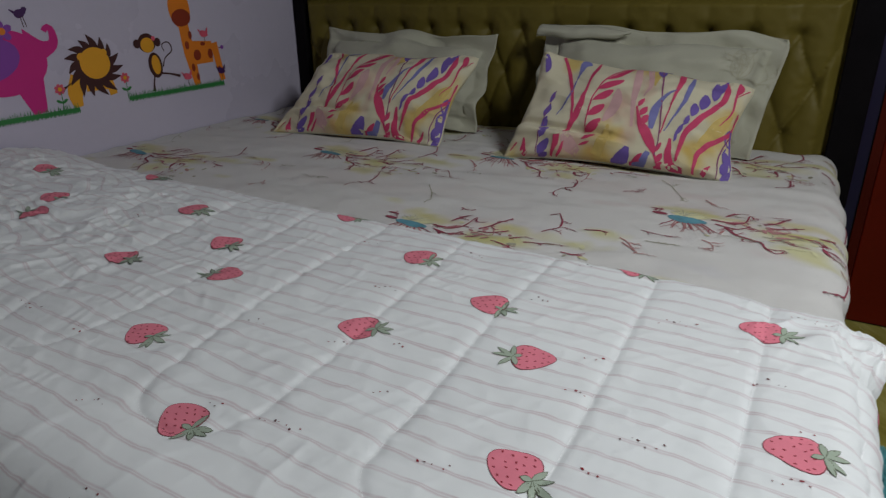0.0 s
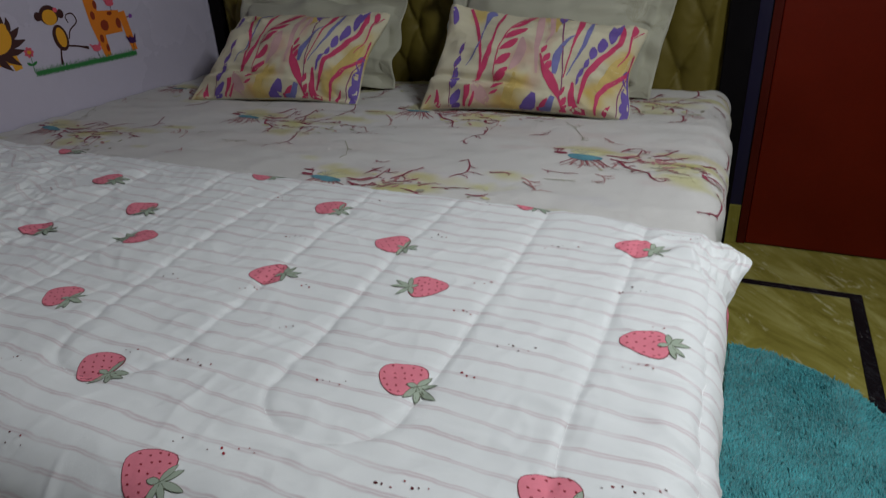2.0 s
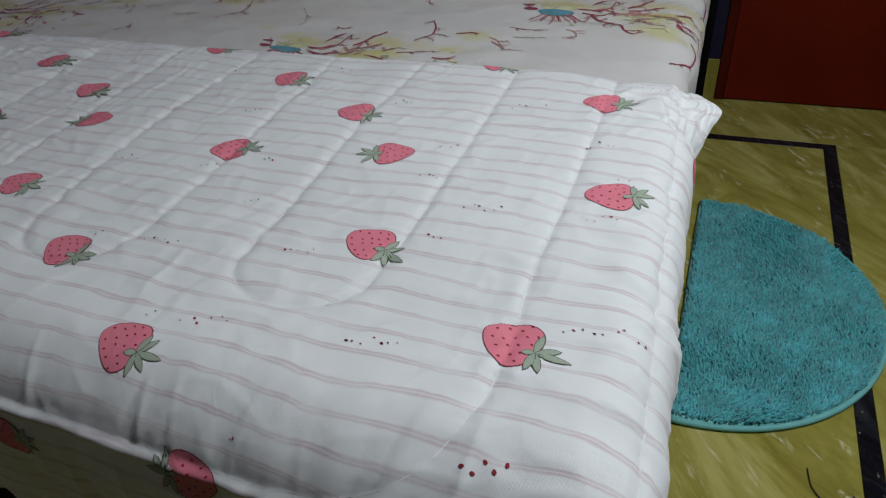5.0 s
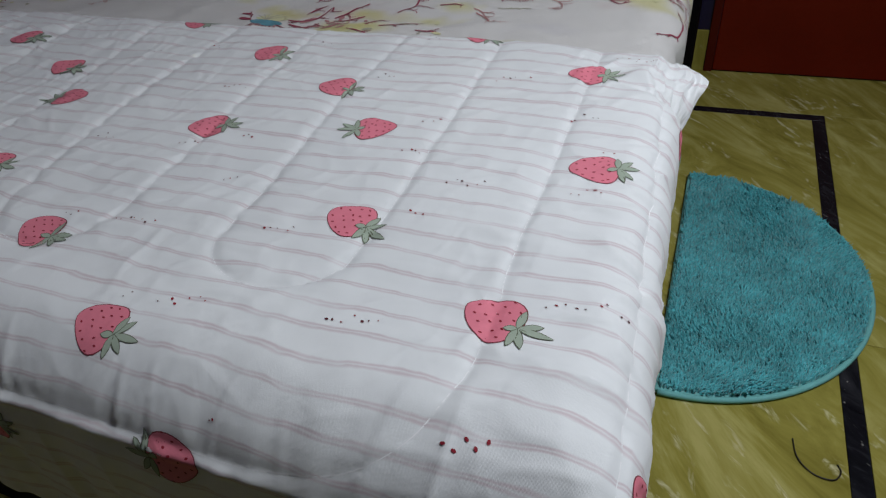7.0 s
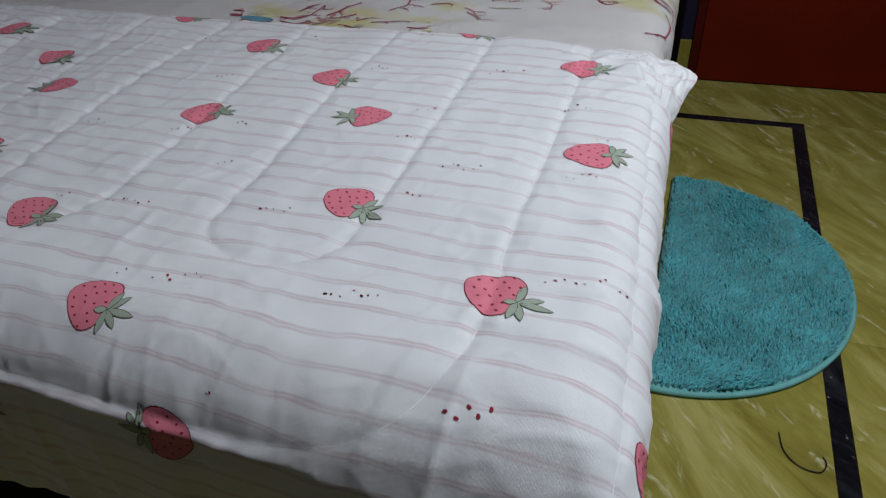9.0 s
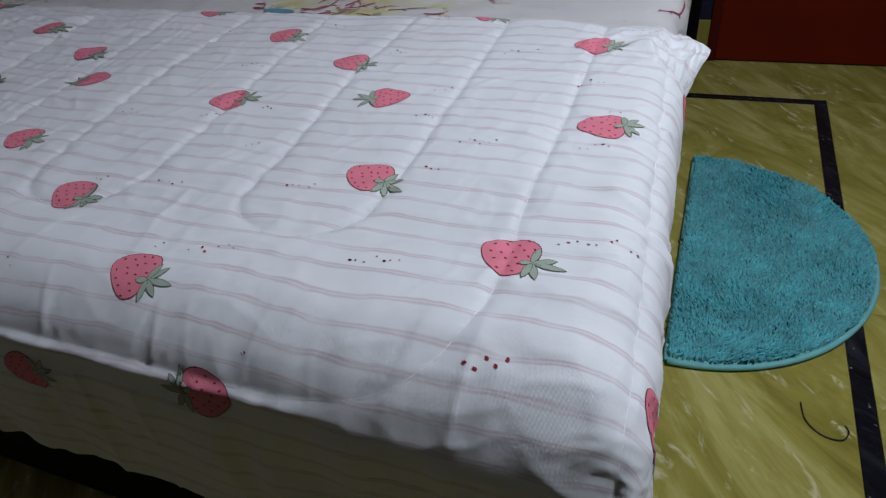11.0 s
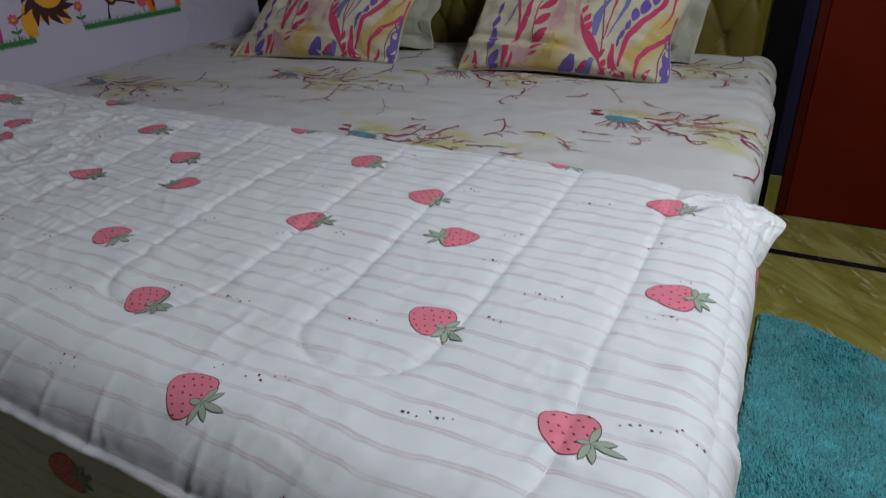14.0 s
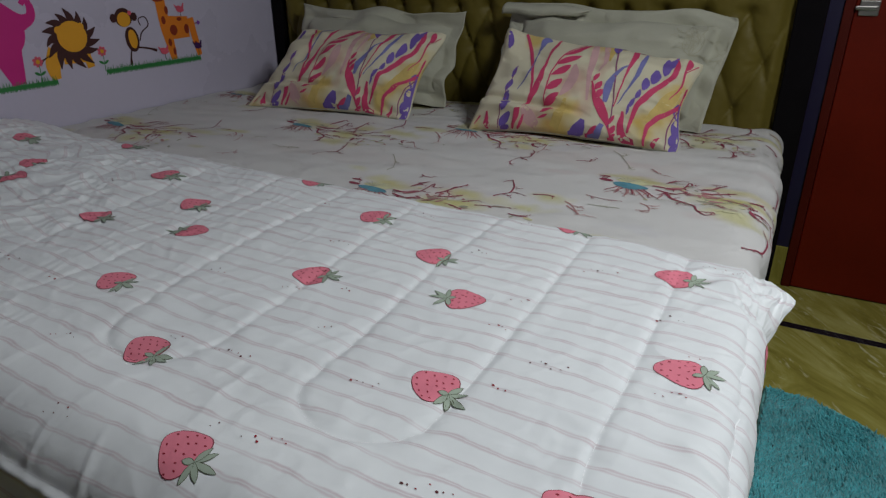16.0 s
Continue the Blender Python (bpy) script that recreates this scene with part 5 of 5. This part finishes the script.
pile = under(raw("shag", verts.reshape(-1, 3), faces, [M_TEAL]), rug)
pile["kind"] = "stuff"

# a curl of dark thread on the marble
curl = curve_points([(2.145, -1.234, 0.0015), (2.151, -1.269, 0.002), (2.172, -1.291, 0.0015), (2.199, -1.294, 0.003), (2.210, -1.276, 0.002), (2.206, -1.264, 0.0015)], 0.005)
tagged(tube(curl, 0.0011, "loose_thread", M_HAIR), "curled dark loose thread on the marble floor", "thread")


# ---- wall stickers: plain colour shapes, flowers and grass ----
M_MAGENTA = plain("magenta_vinyl", (0.56, 0.015, 0.20), 0.5, vary=0.05, bump=0)
M_PURPLE_V = plain("purple_vinyl", (0.22, 0.05, 0.33), 0.5, vary=0.05, bump=0)
M_PLUM = plain("plum_vinyl", (0.055, 0.012, 0.09), 0.5, vary=0.05, bump=0)
M_ORANGE = plain("orange_vinyl", (0.72, 0.20, 0.015), 0.5, vary=0.05, bump=0)
M_AMBER = plain("amber_vinyl", (0.75, 0.34, 0.02), 0.5, vary=0.05, bump=0)
M_BROWN = plain("brown_vinyl", (0.05, 0.012, 0.012), 0.5, vary=0.1, bump=0)
M_RUST = plain("rust_vinyl", (0.25, 0.03, 0.01), 0.5, vary=0.1, bump=0)
M_GRASS = plain("grass_vinyl", (0.03, 0.20, 0.05), 0.5, vary=0.15, bump=0)
M_PINK_V = plain("pink_vinyl", (0.70, 0.10, 0.16), 0.5, vary=0.05, bump=0)


def on_wall(y, z, off):
    return np.array((off, y, z))


class WallPrint(Print):
    def flip(self):
        return False


def sticker(label):
    """A cut-out sticker; each colour of it is a piece of its own."""
    pr = WallPrint(on_wall)

    def stick():
        top = tagged(empty("wall_decal", (0, pr.verts[0][1], pr.verts[0][2])), label, "wall decal", "stickers on the lilac wall")
        ends = pr.starts[1:] + [len(pr.faces)]
        pieces = [(pr.mats[pr.inks[i]], pr.faces[i:j]) for i, j in zip(pr.starts, ends)]
        grass = [f for m, faces in pieces if m is M_GRASS for f in faces]
        pieces = [(m, faces) for m, faces in pieces if m is not M_GRASS] + ([(M_GRASS, grass)] if grass else [])
        for m, faces in pieces:
            used = sorted({i for f in faces for i in f})
            at = {i: n for n, i in enumerate(used)}
            ob = under(raw(m.name.replace("_vinyl", "_shape"), [pr.verts[i] for i in used], [tuple(at[i] for i in f) for f in faces], [m]), top)
            if m is M_GRASS:
                ob["kind"] = "stuff"

    return pr, stick


def blades(pr, y0, y1, z, seed):
    r = random.Random(seed)
    pr.band([(y0, z + 0.003), (y1, z + 0.003)], [(y0, z - 0.008), (y1, z - 0.008)], M_GRASS, 0.0012)
    y = y0
    while y < y1:
        h = r.uniform(0.006, 0.016)
        pr.ribbon([(y, z - 0.004), (y + r.uniform(-0.004, 0.004), z + h)], (0.004, 0.0008), M_GRASS, 0.0014)
        pr.ribbon([(y + 0.002, z - 0.005), (y + r.uniform(-0.004, 0.004), z - 0.013)], (0.004, 0.001), M_GRASS, 0.0014)
        y += 0.0042


def flower(pr, y, z, h):
    pr.ribbon([(y, z), (y + 0.002, z + h)], (0.0025, 0.002), M_GRASS, 0.0012)
    pr.blob(y - 0.008, z + h * 0.45, 0.009, 0.004, 150, M_GRASS, 0.0014, 10)
    pr.blob(y + 0.008, z + h * 0.45, 0.009, 0.004, 30, M_GRASS, 0.0014, 10)
    for k in range(7):
        a = 2 * math.pi * k / 7
        pr.blob(y + 0.009 * math.cos(a), z + h + 0.009 * math.sin(a), 0.0065, 0.0048, math.degrees(a), M_PINK_V, 0.0012, 9)
    pr.blob(y, z + h, 0.006, 0.006, 0, M_AMBER, 0.0018, 10)


GROUND_A, GROUND_B = 0.648, 0.655
pr, stick = sticker("magenta rounded shape sticker with a violet oval")
pr.blob(-1.075, 0.787, 0.115, 0.082, 0, M_MAGENTA, 0.0010, 30, rings=3)
pr.ribbon([(-1.03, 0.80), (-1.018, 0.72), (-1.008, 0.652)], (0.12, 0.075, 0.036), M_MAGENTA, 0.0011)
pr.ribbon([(-1.15, 0.80), (-1.155, 0.655)], (0.09, 0.07), M_MAGENTA, 0.0011)
pr.ribbon([(-1.01, 0.815), (-0.962, 0.812), (-0.934, 0.826), (-0.932, 0.856), (-0.943, 0.866), (-0.953, 0.856)], (0.10, 0.062, 0.036, 0.024, 0.018, 0.014), M_MAGENTA, 0.0012)
pr.blob(-1.10, 0.795, 0.075, 0.05, 15, M_PURPLE_V, 0.0018, 24)
for k in range(5):
    a = 2 * math.pi * k / 5 + 0.4
    pr.blob(-1.055 + 0.016 * math.cos(a), 0.862 + 0.016 * math.sin(a), 0.011, 0.009, math.degrees(a), M_PURPLE_V, 0.0020, 10)
pr.blob(-1.055, 0.862, 0.009, 0.009, 0, M_ORANGE, 0.0025, 12)
stick()
pr, stick = sticker("small dark violet teardrop sticker")
pr.blob(-1.000, 0.902, 0.016, 0.010, 20, M_PLUM, 0.0010, 16, egg=0.3)
pr.ribbon([(-1.013, 0.903), (-1.026, 0.912)], (0.008, 0.002), M_PLUM, 0.0011)
pr.blob(-0.989, 0.911, 0.007, 0.006, 0, M_PLUM, 0.0013, 12)
pr.ribbon([(-1.002, 0.896), (-0.999, 0.868)], (0.002, 0.002), M_BROWN, 0.0011)
pr.ribbon([(-0.996, 0.896), (-0.991, 0.868)], (0.002, 0.002), M_BROWN, 0.0011)
stick()
pr, stick = sticker("amber disc sticker with a brown spiked ring")
for k in range(15):
    a = 2 * math.pi * k / 15 + 0.1
    r1 = (0.084, 0.076, 0.080)[k % 3] * (1.1 if math.sin(a) < -0.3 else 1.0)
    bend = 0.30 if k % 2 else 0.22
    pr.ribbon([(-0.835 + 0.03 * math.cos(a), 0.757 + 0.03 * math.sin(a)), (-0.835 + 0.058 * math.cos(a + 0.06), 0.757 + 0.058 * math.sin(a + 0.06)), (-0.835 + r1 * math.cos(a + bend), 0.757 + r1 * math.sin(a + bend))], (0.030, 0.022, 0.002), M_BROWN, 0.0014)
pr.blob(-0.835, 0.757, 0.056, 0.054, 0, M_BROWN, 0.0017, 24)
pr.blob(-0.831, 0.763, 0.045, 0.043, 0, M_AMBER, 0.0024, 24)
pr.blob(-0.868, 0.783, 0.012, 0.011, 0, M_AMBER, 0.0025, 14)
pr.blob(-0.800, 0.789, 0.010, 0.010, 0, M_AMBER, 0.0025, 14)
pr.ribbon([(-0.885, 0.73), (-0.905, 0.69), (-0.903, 0.652)], (0.05, 0.045, 0.026), M_AMBER, 0.0011)
pr.ribbon([(-0.87, 0.712), (-0.80, 0.708)], (0.045, 0.04), M_AMBER, 0.0010)
pr.ribbon([(-0.80, 0.715), (-0.792, 0.672)], (0.024, 0.024), M_AMBER, 0.0011)
pr.ribbon([(-0.905, 0.72), (-0.935, 0.705), (-0.94, 0.70)], (0.003, 0.003, 0.012), M_BROWN, 0.0011)
stick()
pr, stick = sticker("brown and amber ovals sticker with thin curved lines")
pr.blob(-0.655, 0.803, 0.030, 0.028, 0, M_BROWN, 0.0010, 18)
pr.blob(-0.655, 0.797, 0.023, 0.022, 0, M_AMBER, 0.0016, 18)
pr.blob(-0.690, 0.803, 0.011, 0.013, 0, M_BROWN, 0.0012, 12)
pr.blob(-0.618, 0.803, 0.011, 0.013, 0, M_BROWN, 0.0012, 12)
pr.blob(-0.638, 0.737, 0.024, 0.038, 5, M_BROWN, 0.0010, 18)
pr.blob(-0.636, 0.738, 0.015, 0.029, 5, M_AMBER, 0.0016, 16)
pr.ribbon([(-0.648, 0.705), (-0.655, 0.68), (-0.656, 0.662)], (0.005, 0.005, 0.010), M_BROWN, 0.0012)
pr.ribbon([(-0.625, 0.712), (-0.59, 0.706), (-0.555, 0.695)], (0.005, 0.005, 0.009), M_BROWN, 0.0012)
pr.ribbon([(-0.612, 0.730), (-0.600, 0.755), (-0.572, 0.775), (-0.580, 0.80), (-0.605, 0.795), (-0.60, 0.775)], (0.004, 0.004, 0.003), M_BROWN, 0.0012)
pr.blob(-0.632, 0.815, 0.007, 0.007, 0, M_PINK_V, 0.0022, 10)
stick()
pr, stick = sticker("tall orange shape sticker with rust spots")
pr.blob(-0.520, 0.895, 0.040, 0.058, 4, M_ORANGE, 0.0010, 22)
pr.blob(-0.518, 0.868, 0.036, 0.026, 4, M_RUST, 0.0016, 18)
pr.ribbon([(-0.515, 0.86), (-0.508, 0.78), (-0.492, 0.66)], (0.036, 0.042, 0.024), M_ORANGE, 0.0011)
pr.ribbon([(-0.50, 0.760), (-0.415, 0.758)], (0.075, 0.066), M_ORANGE, 0.0012)
pr.ribbon([(-0.405, 0.785), (-0.395, 0.72), (-0.385, 0.662)], (0.028, 0.026, 0.020), M_ORANGE, 0.0013)
for y, z, a, b in ((-0.478, 0.752, 0.015, 0.017), (-0.425, 0.752, 0.010, 0.016), (-0.512, 0.785, 0.008, 0.013), (-0.495, 0.815, 0.007, 0.013), (-0.50, 0.715, 0.007, 0.013), (-0.395, 0.70, 0.006, 0.010), (-0.487, 0.685, 0.006, 0.012), (-0.45, 0.785, 0.010, 0.006)):
    pr.blob(y, z, a, b, 0, M_RUST, 0.0020, 12)
pr.ribbon([(-0.398, 0.765), (-0.375, 0.768)], (0.003, 0.003), M_RUST, 0.0012)
pr.blob(-0.372, 0.768, 0.007, 0.007, 0, M_PURPLE_V, 0.0014, 10)
stick()
for y, z, m, name in ((-0.440, 0.815, M_PINK_V, "pink"), (-0.528, 0.690, M_PINK_V, "pink"), (-0.388, 0.693, M_PLUM, "violet")):
    pr, stick = sticker(f"small {name} teardrop sticker")
    pr.blob(y, z, 0.016, 0.010, -15, m, 0.0022, 14, egg=0.3)
    pr.ribbon([(y - 0.012, z + 0.004), (y - 0.022, z + 0.016)], (0.008, 0.002), m, 0.0022)
    pr.ribbon([(y + 0.010, z + 0.004), (y + 0.016, z + 0.018)], (0.010, 0.004), m, 0.0022)
    pr.ribbon([(y, z - 0.008), (y, z - 0.024)], (0.002, 0.002), M_BROWN, 0.0020)
    stick()
pr, stick = sticker("green grass strip sticker with pink flowers")
blades(pr, -1.30, -0.902, GROUND_A, 1)
flower(pr, -0.946, GROUND_A, 0.058)
stick()
pr, stick = sticker("green grass strip sticker with a pink flower")
blades(pr, -0.746, -0.383, GROUND_B, 2)
flower(pr, -0.749, GROUND_B, 0.058)
stick()
